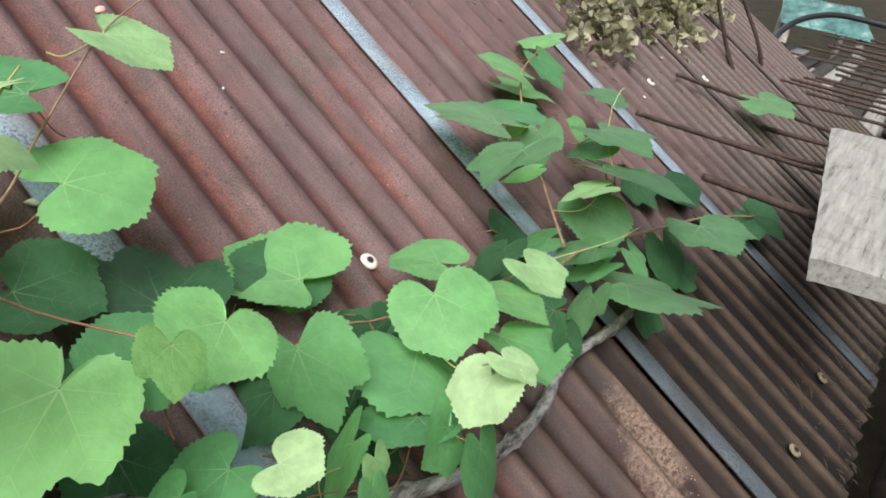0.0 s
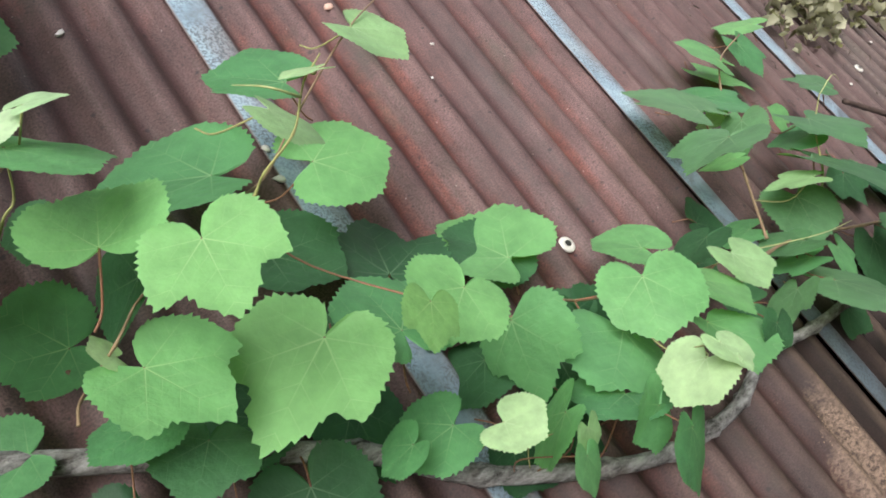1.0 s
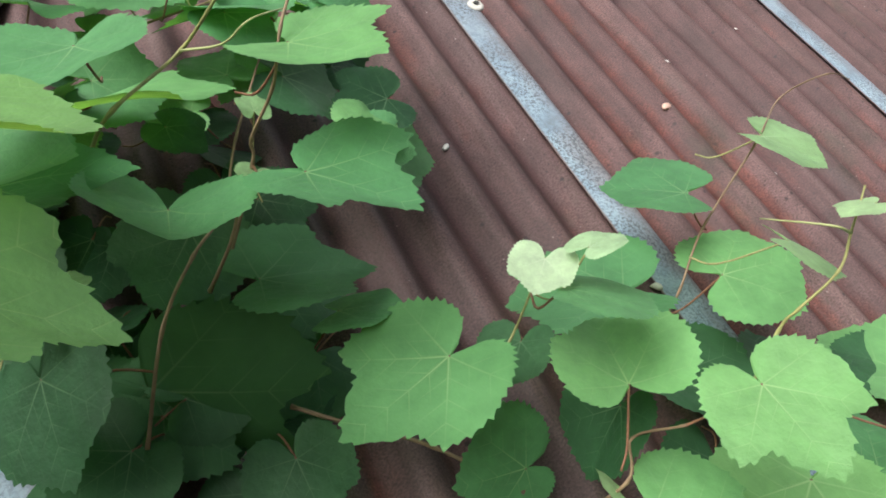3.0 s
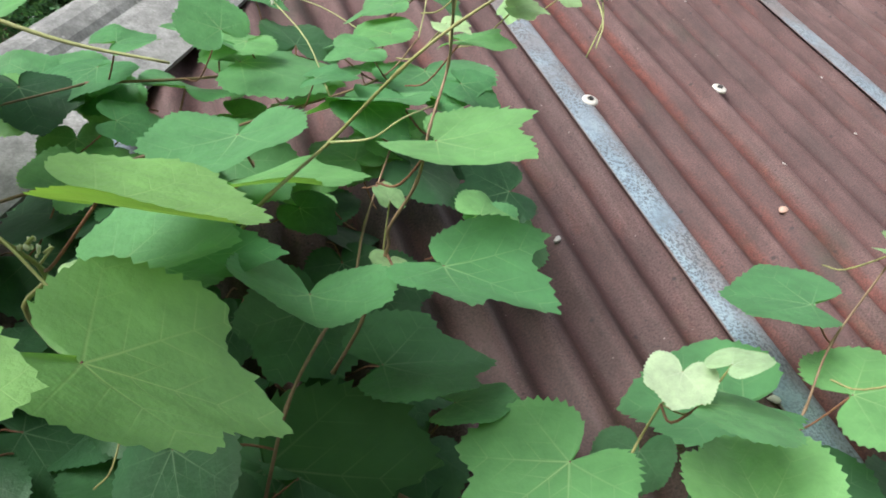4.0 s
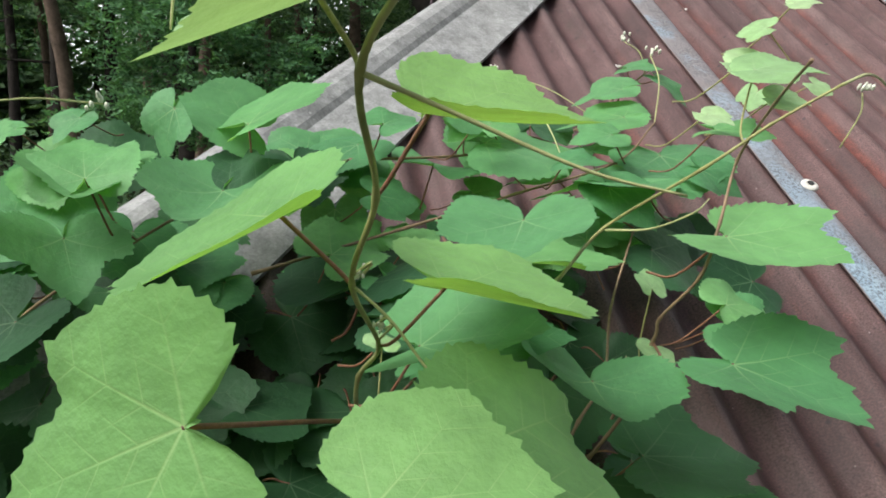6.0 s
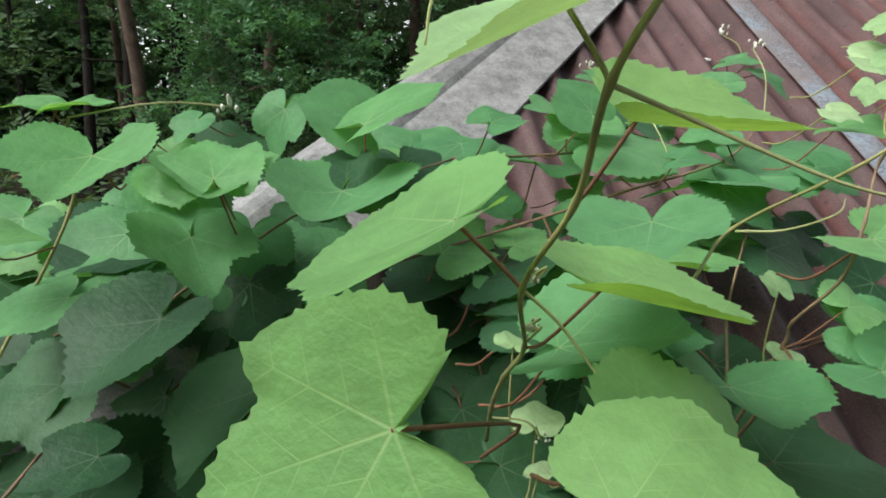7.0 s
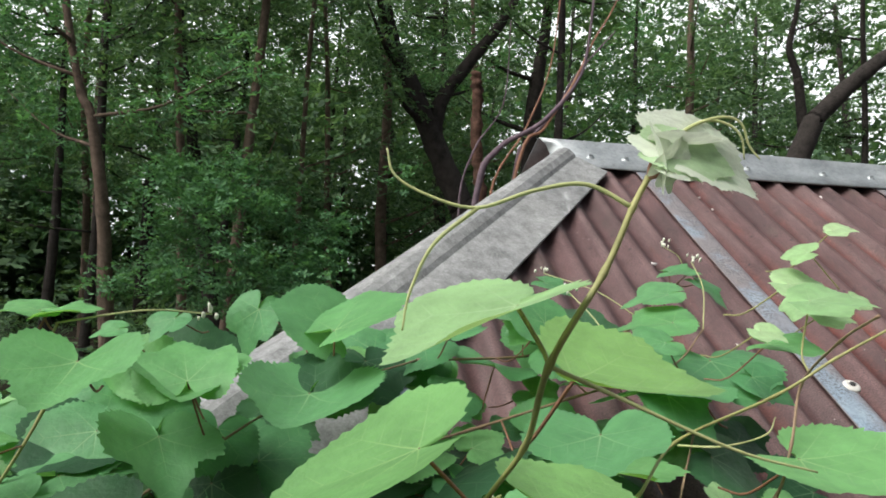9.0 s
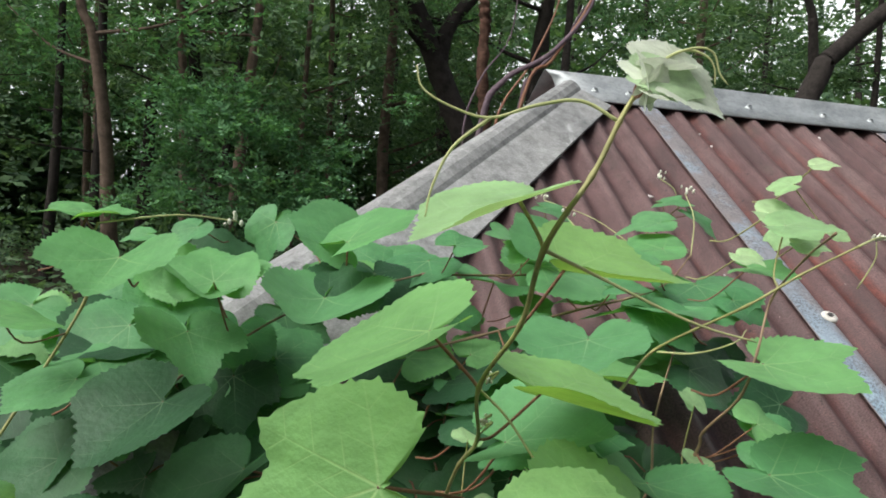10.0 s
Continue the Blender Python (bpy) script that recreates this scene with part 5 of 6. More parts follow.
# filler leaves deep under the crown of the vine, shade put into their dark colour
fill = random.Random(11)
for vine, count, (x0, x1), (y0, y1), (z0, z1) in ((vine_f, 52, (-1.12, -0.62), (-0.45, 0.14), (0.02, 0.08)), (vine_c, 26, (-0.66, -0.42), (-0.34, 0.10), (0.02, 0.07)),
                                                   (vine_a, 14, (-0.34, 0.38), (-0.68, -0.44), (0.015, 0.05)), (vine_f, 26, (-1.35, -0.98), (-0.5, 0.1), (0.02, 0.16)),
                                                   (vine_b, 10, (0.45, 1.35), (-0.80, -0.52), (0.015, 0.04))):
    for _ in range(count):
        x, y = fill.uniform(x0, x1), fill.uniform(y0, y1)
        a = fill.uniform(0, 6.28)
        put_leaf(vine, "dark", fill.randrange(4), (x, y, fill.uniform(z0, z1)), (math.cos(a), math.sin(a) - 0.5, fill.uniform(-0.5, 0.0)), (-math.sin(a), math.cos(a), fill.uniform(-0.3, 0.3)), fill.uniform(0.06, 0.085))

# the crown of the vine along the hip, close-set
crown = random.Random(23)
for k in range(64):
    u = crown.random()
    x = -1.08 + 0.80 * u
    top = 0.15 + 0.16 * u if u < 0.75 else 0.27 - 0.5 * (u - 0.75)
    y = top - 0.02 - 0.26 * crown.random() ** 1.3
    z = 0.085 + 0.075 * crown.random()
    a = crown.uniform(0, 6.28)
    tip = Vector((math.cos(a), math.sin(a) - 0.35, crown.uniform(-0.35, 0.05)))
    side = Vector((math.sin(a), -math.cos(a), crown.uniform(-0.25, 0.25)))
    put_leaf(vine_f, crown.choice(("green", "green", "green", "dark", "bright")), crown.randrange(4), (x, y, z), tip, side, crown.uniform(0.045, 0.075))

for vine, at in ((vine_f, (-0.262, 0.413, 0.161)), (vine_f, (-0.458, 0.366, 0.133)), (vine_f, (-0.869, 0.034, 0.281)), (vine_c, (-0.474, 0.233, 0.190)), (vine_c, (-0.271, 0.316, 0.192)),
                 (vine_e, (-0.691, -0.233, 0.320)), (vine_e, (-0.685, -0.224, 0.306)), (vine_e, (-0.657, -0.219, 0.188)), (vine_d, (-0.188, 0.057, 0.296)), (vine_e, (-0.706, -0.265, 0.388))):
    bud_cluster(vine, at, int(at[0] * -1000), 0.004 if vine is not vine_e else 0.002)


# ---------------------------------------------------------------- loose bits on the sheets
def make_foliage_material(name, dark, lite):
    k = Mat(name, 0.6, spec=0.25)
    geo = k.t.nodes.new("ShaderNodeNewGeometry")
    c = k.ramp(geo.outputs["Random Per Island"], [(0.0, dark), (0.6, tuple((a + b) / 2 for a, b in zip(dark, lite))), (1.0, lite)])
    c = k.mix(1.0, c, k.ramp(k.noise(0.6, 3, 0.5), [(0.3, 0.7), (0.7, 1.3)]), "MULTIPLY")
    k.colour(c)
    trans = k.t.nodes.new("ShaderNodeBsdfTranslucent")
    k.link(k.mix(1.0, c, (1.5, 1.6, 0.8), "MULTIPLY"), trans.inputs["Color"])
    mixer = k.t.nodes.new("ShaderNodeMixShader")
    mixer.inputs[0].default_value = 0.35
    k.link(k.b.outputs[0], mixer.inputs[1])
    k.link(trans.outputs[0], mixer.inputs[2])
    k.link(mixer.outputs[0], k.t.nodes["Material Output"].inputs["Surface"])
    return k.m


def flake(x, y, size, material, seed, label):
    """A small chalky crumb or bird dropping, lying on the paint."""
    rnd = random.Random(seed)
    bm = bmesh.new()
    n = 9
    rim = [bm.verts.new((size * (0.6 + 0.5 * rnd.random()) * math.cos(2 * math.pi * k / n), 0.6 * size * (0.6 + 0.5 * rnd.random()) * math.sin(2 * math.pi * k / n), 0)) for k in range(n)]
    top = [bm.verts.new((v.co.x * 0.7, v.co.y * 0.7, size * (0.22 + 0.12 * rnd.random()))) for v in rim]
    for k in range(n):
        bm.faces.new((rim[k], rim[(k + 1) % n], top[(k + 1) % n], top[k]))
    bm.faces.new(top)
    bm.faces.new(list(reversed(rim)))
    i = math.floor((x - X0) / SHEET)
    z = roof_profile(x - X0 - i * SHEET) + 0.0012
    ob = new("flake", mesh_of("flake", bm, material))
    ob.matrix_world = ROOF @ pose(x, y, z, 0, 0, rnd.uniform(0, 360))
    tagged(ob, label, "flake", group="flakes on the roof")


for k, (x, y, s) in enumerate(((-0.162, 0.0, 0.008), (-0.215, 0.145, 0.011), (-0.193, 0.143, 0.005), (-0.138, 0.638, 0.009), (0.465, 0.621, 0.007), (0.685, 0.619, 0.006), (-0.019, -0.265, 0.010), (-0.014, -0.22, 0.009),
                               (0.458, 1.002, 0.010), (0.122, 0.912, 0.006), (0.095, 0.935, 0.005), (0.36, -0.09, 0.005), (0.325, -0.145, 0.005), (0.55, 0.18, 0.004), (0.62, 0.35, 0.004), (0.30, 0.1, 0.004), (-0.1, 0.38, 0.004), (1.0, -0.75, 0.006), (1.55, -0.4, 0.008), (1.9, -0.3, 0.008), (2.2, -0.45, 0.009))):
    flake(x, y, s, M_FLAKE, k, "small chalky white flake on the red sheet")
flake(0.222, 0.007, 0.012, M_PINK, 77, "pale pinkish flake on the red sheet")


def litter_patch(x, y, rx, ry, count, seed):
    """A crust of pale dried grit scattered thickly over one spot."""
    rnd = random.Random(seed)
    bm = bmesh.new()
    for _ in range(count):
        a, r = rnd.uniform(0, 6.283), rnd.random() ** 0.6
        px, py = x + rx * r * math.cos(a), y + ry * r * math.sin(a)
        i = math.floor((px - X0) / SHEET)
        z = roof_profile(px - X0 - i * SHEET) + 0.0005
        s = rnd.uniform(0.0006, 0.0018)
        vs = [bm.verts.new((px + s * math.cos(t) * rnd.uniform(0.7, 1.3), py + s * math.sin(t) * rnd.uniform(0.7, 1.3), z)) for t in (0.3, 1.6, 2.9, 4.2, 5.3)]
        apex = bm.verts.new((px, py, z + s * 0.5))
        for q in range(5):
            bm.faces.new((vs[q], vs[(q + 1) % 5], apex))
    ob = new("dried_grit", mesh_of("dried_grit", bm, M_GRIT, False))
    ob.matrix_world = ROOF
    tagged(ob, "crust of pale dried grit on the sheet", "grit", kind="stuff")


M_GRIT = plain("tan_grit", (0.27, 0.19, 0.14), 1.0, vary=0.3, scale=60, spec=0.1)
M_DRY = make_foliage_material("dried_leaf", (0.075, 0.068, 0.040), (0.46, 0.45, 0.33))
M_TWIG = plain("dead_twig", (0.13, 0.10, 0.075), 0.9, vary=0.4, scale=40, spec=0.2)
litter_patch(0.53, -0.95, 0.05, 0.10, 500, 3)


def small_leaf_mesh(name, material, seed):
    rnd = random.Random(seed)
    n, verts = 14, [(0, 0, 0)]
    for k in range(n):
        a = 2 * math.pi * k / n
        r = (0.42 + 0.12 * math.cos(2 * a)) * rnd.uniform(0.75, 1.15)
        verts.append((r * math.sin(a), 0.5 + r * 1.1 * math.cos(a), rnd.uniform(-0.16, 0.16)))
    return mesh_of(name, bm_from(verts, [(0, 1 + k, 1 + (k + 1) % n) for k in range(n)]), material)


def dead_clump():
    """The withered, curled vine heaped on the sheets near the far end."""
    ob = thing("dried_vine", "withered tangle of dry curled vine leaves on the roof", "dead vine", ROOF)
    rnd = random.Random(5)
    bm = bmesh.new()
    strands = []
    for k in range(26):
        x0, y0 = 1.44 + 1.25 * rnd.random() ** 1.1, 0.02 - 0.10 * rnd.random()
        a = rnd.uniform(-2.3, -0.8)
        l = rnd.uniform(0.12, 0.30)
        z0 = 0.03 + 0.07 * rnd.random()
        strands.append([(x0 + l * q / 4 * math.cos(a) + rnd.uniform(-0.02, 0.02), y0 + l * q / 4 * math.sin(a) + rnd.uniform(-0.02, 0.02), max(0.014, z0 * (1 - q / 5) + rnd.uniform(-0.015, 0.015))) for q in range(5)])
    for k in range(1150):
        line = strands[k % len(strands)]
        q = rnd.random() * 3.99
        p = Vector(line[int(q)]).lerp(Vector(line[int(q) + 1]), q % 1) + Vector((rnd.gauss(0, 0.016), rnd.gauss(0, 0.016), abs(rnd.gauss(0, 0.014))))
        s = rnd.uniform(0.009, 0.026)
        m = Matrix.Translation(p) @ Euler((rnd.uniform(-1.4, 1.4), rnd.uniform(-1.4, 1.4), rnd.uniform(0, 6.28))).to_matrix().to_4x4()
        shape = [(-0.5, 0, 0), (-0.35, 0.9, 0.25), (0.1, 1.5, 0.05), (0.5, 0.8, 0.3), (0.45, 0.05, 0.1), (0, 0.7, -0.15)]
        vs = [bm.verts.new(m @ (Vector(v) * s)) for v in shape]
        for a, b, c in ((0, 1, 5), (1, 2, 5), (2, 3, 5), (3, 4, 5), (4, 0, 5)):
            bm.faces.new((vs[a], vs[b], vs[c]))
    part("dry_leaves", bm, M_DRY, ob, "olive brown curled dry leaves")["kind"] = "stuff"
    for line in strands:
        part("twig", tube(line, 0.0022, 5, 3), M_TWIG, ob)


dead_clump()


def debris():
    """Twigs and dry leaf scraps caught along the eave and over the far sheets."""
    rnd = random.Random(21)
    bm = bmesh.new()
    for k in range(900):
        far = rnd.random() < 0.5
        x = rnd.uniform(1.0, 3.3) if far else rnd.uniform(0.85, 2.2)
        y = rnd.uniform(-0.7, 0.2) if far else -1.25 + 0.2 * rnd.random() ** 2
        z = 0.011 + 0.012 * rnd.random()
        a, l, w = rnd.uniform(0, 6.28), rnd.uniform(0.008, 0.030), rnd.uniform(0.0003, 0.0009)
        c, s = math.cos(a), math.sin(a)
        dz = rnd.uniform(-0.002, 0.004)
        vs = [bm.verts.new(q) for q in ((x - w * s, y + w * c, z), (x + l * c, y + l * s, z + dz), (x + w * s, y - w * c, z), (x + 0.4 * l * c, y + 0.4 * l * s, z + 0.0012 + dz))]
        bm.faces.new((vs[0], vs[3], vs[1]))
        bm.faces.new((vs[2], vs[1], vs[3]))
        bm.faces.new((vs[0], vs[2], vs[3]))
    ob = new("leaf_litter", mesh_of("leaf_litter", bm, M_TWIGS, False))
    ob.matrix_world = ROOF
    tagged(ob, "dry twigs and leaf scraps lying along the eave", "litter", kind="stuff")


M_TWIGS = plain("dry_scraps", (0.065, 0.052, 0.042), 0.95, vary=0.6, scale=25, spec=0.1)
debris()

# ---------------------------------------------------------------- bars, plank and clutter past the eave
BAR_END_Y = -1.75


def bar_mesh(a, b, r, seed):
    """A ribbed reinforcing bar from a to b."""
    a, b = Vector(a), Vector(b)
    n = int((b - a).length / 0.011)
    pts = [a.lerp(b, k / n) for k in range(n + 1)]
    return tube(pts, lambda t: r * (1.13 if round(t * n) % 2 else 0.95), 7, 0, 0.05, seed)


def rebar(a, toward, r, seed):
    a, t = Vector(a), Vector(toward)
    d = t - a
    end = a + d * ((BAR_END_Y - a.y) / d.y)
    bm = bar_mesh((0, 0, 0), end - a, r, seed)
    ob = new("steel_bar", mesh_of("steel_bar", bm, M_REBAR))
    ob.matrix_world = Matrix.Translation(a)
    tagged(ob, "rusty ribbed reinforcing bar leaning from the rack onto the roof", "steel bar", group="reinforcing bars over the eave")


rebar((1.323, -0.410, 1.588), (1.738, -0.784, 1.473), 0.0062, 1)
rebar((1.822, -0.341, 1.607), (2.337, -0.782, 1.458), 0.0062, 2)
rebar((1.355, -0.595, 1.481), (1.310, -0.843, 1.487), 0.0095, 3)
rebar((1.709, -0.550, 1.490), (1.810, -0.794, 1.472), 0.0072, 4)
rebar((2.111, -0.569, 1.463), (2.129, -0.751, 1.462), 0.008, 5)
bar_rnd = random.Random(9)
for k in range(20):
    x = 2.5 + 0.135 * k + bar_rnd.uniform(-0.05, 0.05)
    y = bar_rnd.uniform(-0.62, -0.30)
    rebar((x, y, 1.50 + bar_rnd.uniform(-0.008, 0.02)), (x + bar_rnd.uniform(-0.06, 0.1), -1.35, 1.486 + bar_rnd.uniform(-0.002, 0.01)), bar_rnd.uniform(0.005, 0.0075), 20 + k)


def bar_rack():
    ob = thing("timber_rack", "rough timber rack beside the shed carrying steel bars", "rack")
    for x in (1.15, 2.9, 5.1):
        part("post", box(x - 0.045, x + 0.045, -1.48, -1.39, -0.25, 1.40, 0.004), M_WOODWORK, ob)
    part("beam", box(1.0, 5.3, -1.475, -1.395, 1.401, 1.477, 0.004), M_WOODWORK, ob)


bar_rack()


def plank(name, corner, along, across, length, width, thick, material, label, seed):
    """A sawn board with worn edges and raised grain."""
    rnd = random.Random(seed)
    nx, ny = 40, 10
    u, v = Vector(along).normalized(), Vector(across).normalized()
    verts = []
    for j in range(ny + 1):
        for i in range(nx + 1):
            w = 0.0003 * noise.noise(Vector((i * 0.12, j * 1.7, seed))) - 0.004 * (1 if j in (0, ny) else 0) - 0.003 * (1 if i in (0, nx) else 0)
            e = 0.006 * noise.noise(Vector((j * 0.8, i * 0.4, seed + 4)))
            verts.append(u * (length * i / nx + (e if i in (0, nx) else 0)) + v * (width * j / ny + (e * 0.6 if j in (0, ny) else 0)) + Vector((0, 0, w)))
    bm = bm_from(verts, grid_faces(ny + 1, nx + 1))
    bmesh.ops.recalc_face_normals(bm, faces=bm.faces)
    if sum(f.normal.z for f in bm.faces) < 0:
        bmesh.ops.reverse_faces(bm, faces=bm.faces[:])
    geo = bmesh.ops.solidify(bm, geom=bm.faces[:], thickness=thick)
    ob = new(name, mesh_of(name, bm, material, False))
    ob.matrix_world = Matrix.Translation(corner)
    return tagged(ob, label, "plank")


def make_plank_material():
    k = Mat("weathered_plank", 0.9, spec=0.2)
    grain = k.noise(70.0, 7, 0.75, k.coords((0.06, 1.0, 1.0)))
    c = k.ramp(grain, [(0.34, (0.05, 0.047, 0.042)), (0.42, (0.24, 0.235, 0.22)), (0.72, (0.40, 0.395, 0.375))])
    c = k.mix(k.math("MULTIPLY", k.ramp(k.noise(13.0, 6, 0.75), [(0.52, 0.0), (0.68, 1.0)]), 0.5), c, (0.12, 0.12, 0.095))
    k.colour(c)
    k.bump(k.math("ADD", grain, k.math("MULTIPLY", k.noise(160.0, 3, 0.7), 0.3)), 0.0012, 0.5)
    return k.m


M_PLANK = make_plank_material()
plank("plank", (0.873, -0.893, 1.559), (1.06, 0.12, 0), (0.12, -1.06, 0), 1.07, 0.20, 0.042, M_PLANK, "grey weathered plank lying across the rusty bars", 3)
plank("plank", (1.395, -1.011, 1.590), (1.0, 0.05, 0.0), (0.05, -1.0, 0.0), 0.9, 0.10, 0.045, M_PLANK, "short brown timber offcut on the grey plank", 8)


def hose():
    ob = new("hose", mesh_of("hose", tube([(3.615, -0.246, -0.105), (3.695, -0.228, 0.711), (3.822, -0.199, 1.237), (4.229, -0.178, 1.534), (4.633, -0.318, 1.637), (4.837, -0.576, 1.634), (4.946, -1.042, 1.583), (4.706, -1.535, 1.507), (4.088, -2.004, 1.500)], 0.017, 10, 8), M_RUBBER))
    tagged(ob, "black rubber hose arching over the green sheet", "hose")


hose()


def green_sheet():
    k = Mat("faded_green_sheet", 0.55)
    c = k.ramp(k.noise(6.0, 6, 0.7, k.coords((0.3, 1.0, 1.0))), [(0.38, (0.018, 0.055, 0.05)), (0.48, (0.05, 0.15, 0.138)), (0.56, (0.09, 0.22, 0.20)), (0.68, (0.32, 0.38, 0.35))])
    k.colour(c)
    k.bump(k.noise(50.0, 4), 0.002, 0.5)
    rows, cols, verts = 60, 12, []
    for r in range(rows):
        y = -0.62 + 0.95 * r / (rows - 1)
        for c in range(cols):
            x = 8.5 + 2.2 * c / (cols - 1)
            verts.append((x, y + 0.2 * (x - 7.3), 1.10 + 0.004 * math.sin(y * 2 * math.pi / 0.05) + 0.075 * (x - 7.3) + 0.02 * noise.noise(Vector((x, y * 2, 1)))))
    bm = bm_from(verts, grid_faces(rows, cols))
    bmesh.ops.solidify(bm, geom=bm.faces[:], thickness=0.002)
    ob = thing("lean_to", "low lean-to with a faded green corrugated sheet", "lean-to")
    part("roof_sheet", bm, k.m, ob, "faded green corrugated sheet")
    for x, y in ((8.6, -0.25), (8.6, 0.5), (10.5, 0.15), (10.5, 0.9)):
        part("post", box(x - 0.04, x + 0.04, y - 0.04, y + 0.04, -0.25, 1.075 + 0.075 * (x - 7.3), 0.004), M_WOODWORK, ob)


def board_pile():
    """Old grey boards laid over trestles between the shed and the lean-to."""
    rnd = random.Random(44)
    ob = thing("board_pile", "pile of grey old boards on rough trestles", "board pile")
    for x in (4.9, 6.7):
        part("trestle", box(x - 0.06, x + 0.06, -0.95, 0.55, -0.25, 1.05, 0.005), M_WOODWORK, ob)
    for k in range(11):
        y = -0.95 + 0.14 * k + rnd.uniform(-0.02, 0.02)
        z = 1.055 + (0.035 if k % 3 == 1 else 0.0)
        part("board", box(4.55 + rnd.uniform(-0.3, 0.4), 7.6 + rnd.uniform(-0.5, 0.4), y, y + 0.11 + 0.02 * rnd.random(), z, z + 0.03, 0.003), M_PLANK if k % 3 == 1 else M_OLD_BOARD, ob)


M_OLD_BOARD = plain("blackened_board", (0.05, 0.046, 0.04), 0.95, vary=0.6, scale=12, bump=0.003, spec=0.2)
board_pile()


def bare_sticks():
    """Dark bare sticks standing up past the end of the roof."""
    for line in ([(2.433, -0.370, 1.547), (2.424, -0.314, 1.644), (2.408, -0.240, 1.800), (2.444, -0.147, 2.004)], [(2.771, -0.419, 1.478), (2.734, -0.365, 1.625), (2.717, -0.253, 1.791), (2.645, -0.124, 2.047)]):
        foot = Vector(line[0])
        ob = new("bare_stick", mesh_of("bare_stick", tube([Vector(p) - foot for p in line], lambda t: 0.008 * (1.1 - 0.5 * t), 7, 5, 0.2, 3), M_TWIG_DARK))
        ob.matrix_world = Matrix.Translation(foot)
        tagged(ob, "dark bare stick standing up against the roof", "stick", group="bare sticks")


M_TWIG_DARK = plain("dark_stick_bark", (0.045, 0.03, 0.026), 0.9, vary=0.4, scale=40, spec=0.2)
bare_sticks()
green_sheet()


M_DRUM = plain("pale_grey_plastic", (0.46, 0.49, 0.50), 0.5, vary=0.12, scale=7)


def water_tank():
    """A pale plastic tank on a block stand beyond the bars."""
    prof = [(0.0, 0.0), (0.50, 0.0), (0.53, 0.03), (0.53, 0.40), (0.545, 0.43), (0.545, 0.47), (0.53, 0.50), (0.53, 0.95), (0.545, 0.98), (0.545, 1.02), (0.53, 1.05), (0.50, 1.35), (0.34, 1.52), (0.0, 1.56)]
    n, verts = 48, []
    for r, z in prof:
        for k in range(n):
            a = 2 * math.pi * k / n
            verts.append((r * math.cos(a), r * math.sin(a), z))
    bm = bm_from(verts, grid_faces(len(prof), n, True))
    bmesh.ops.remove_doubles(bm, verts=bm.verts, dist=1e-5)
    bmesh.ops.recalc_face_normals(bm, faces=bm.faces)
    ob = new("water_tank", mesh_of("water_tank", bm, M_DRUM))
    ob.matrix_world = pose(3.6, -2.08, 1.30)
    tagged(ob, "pale grey plastic water tank on a block stand", "tank")
    base = new("block_stand", mesh_of("block_stand", box(3.0, 4.2, -2.65, -1.55, -0.3, 1.30, 0.01), M_WALL))
    tagged(base, "rough block stand under the tank", "stand")


water_tank()


def shading_stack():
    """Sawn boards between rack and wall, above the eave; unseen, added to block light."""
    rnd = random.Random(31)
    ob = thing("shading_stack", "tall unseen stack of dark weathered boards, added to block light", "timber stack")
    z = -0.15
    while z < 2.6:
        for k in range(3):
            y = -2.16 + 0.2 * k + rnd.uniform(-0.02, 0.02)
            x = 1.05 + rnd.uniform(-0.12, 0.12)
            part("board", box(x, x + 1.75 + rnd.uniform(-0.1, 0.1), y, y + 0.18, z, z + 0.045, 0.003), M_WOODWORK, ob)
        z += 0.05


shading_stack()


# Unseen wall behind the camera, added to dim the light on the shed.
def shading_wall():
    ob = new("wall_south", mesh_of("wall_south", box(-7.0, 8.0, -3.6, -3.4, -0.4, 3.4, 0.01), M_WALL))
    tagged(ob, "plain unseen wall facing the shed, added to dim the light", "wall", kind="structure")


shading_wall()


# ---------------------------------------------------------------- the wood
M_FOLIAGE = make_foliage_material("wood_foliage", (0.034, 0.078, 0.040), (0.128, 0.215, 0.105))
M_FEATHER = make_foliage_material("feathery_foliage", (0.055, 0.14, 0.068), (0.135, 0.29, 0.13))


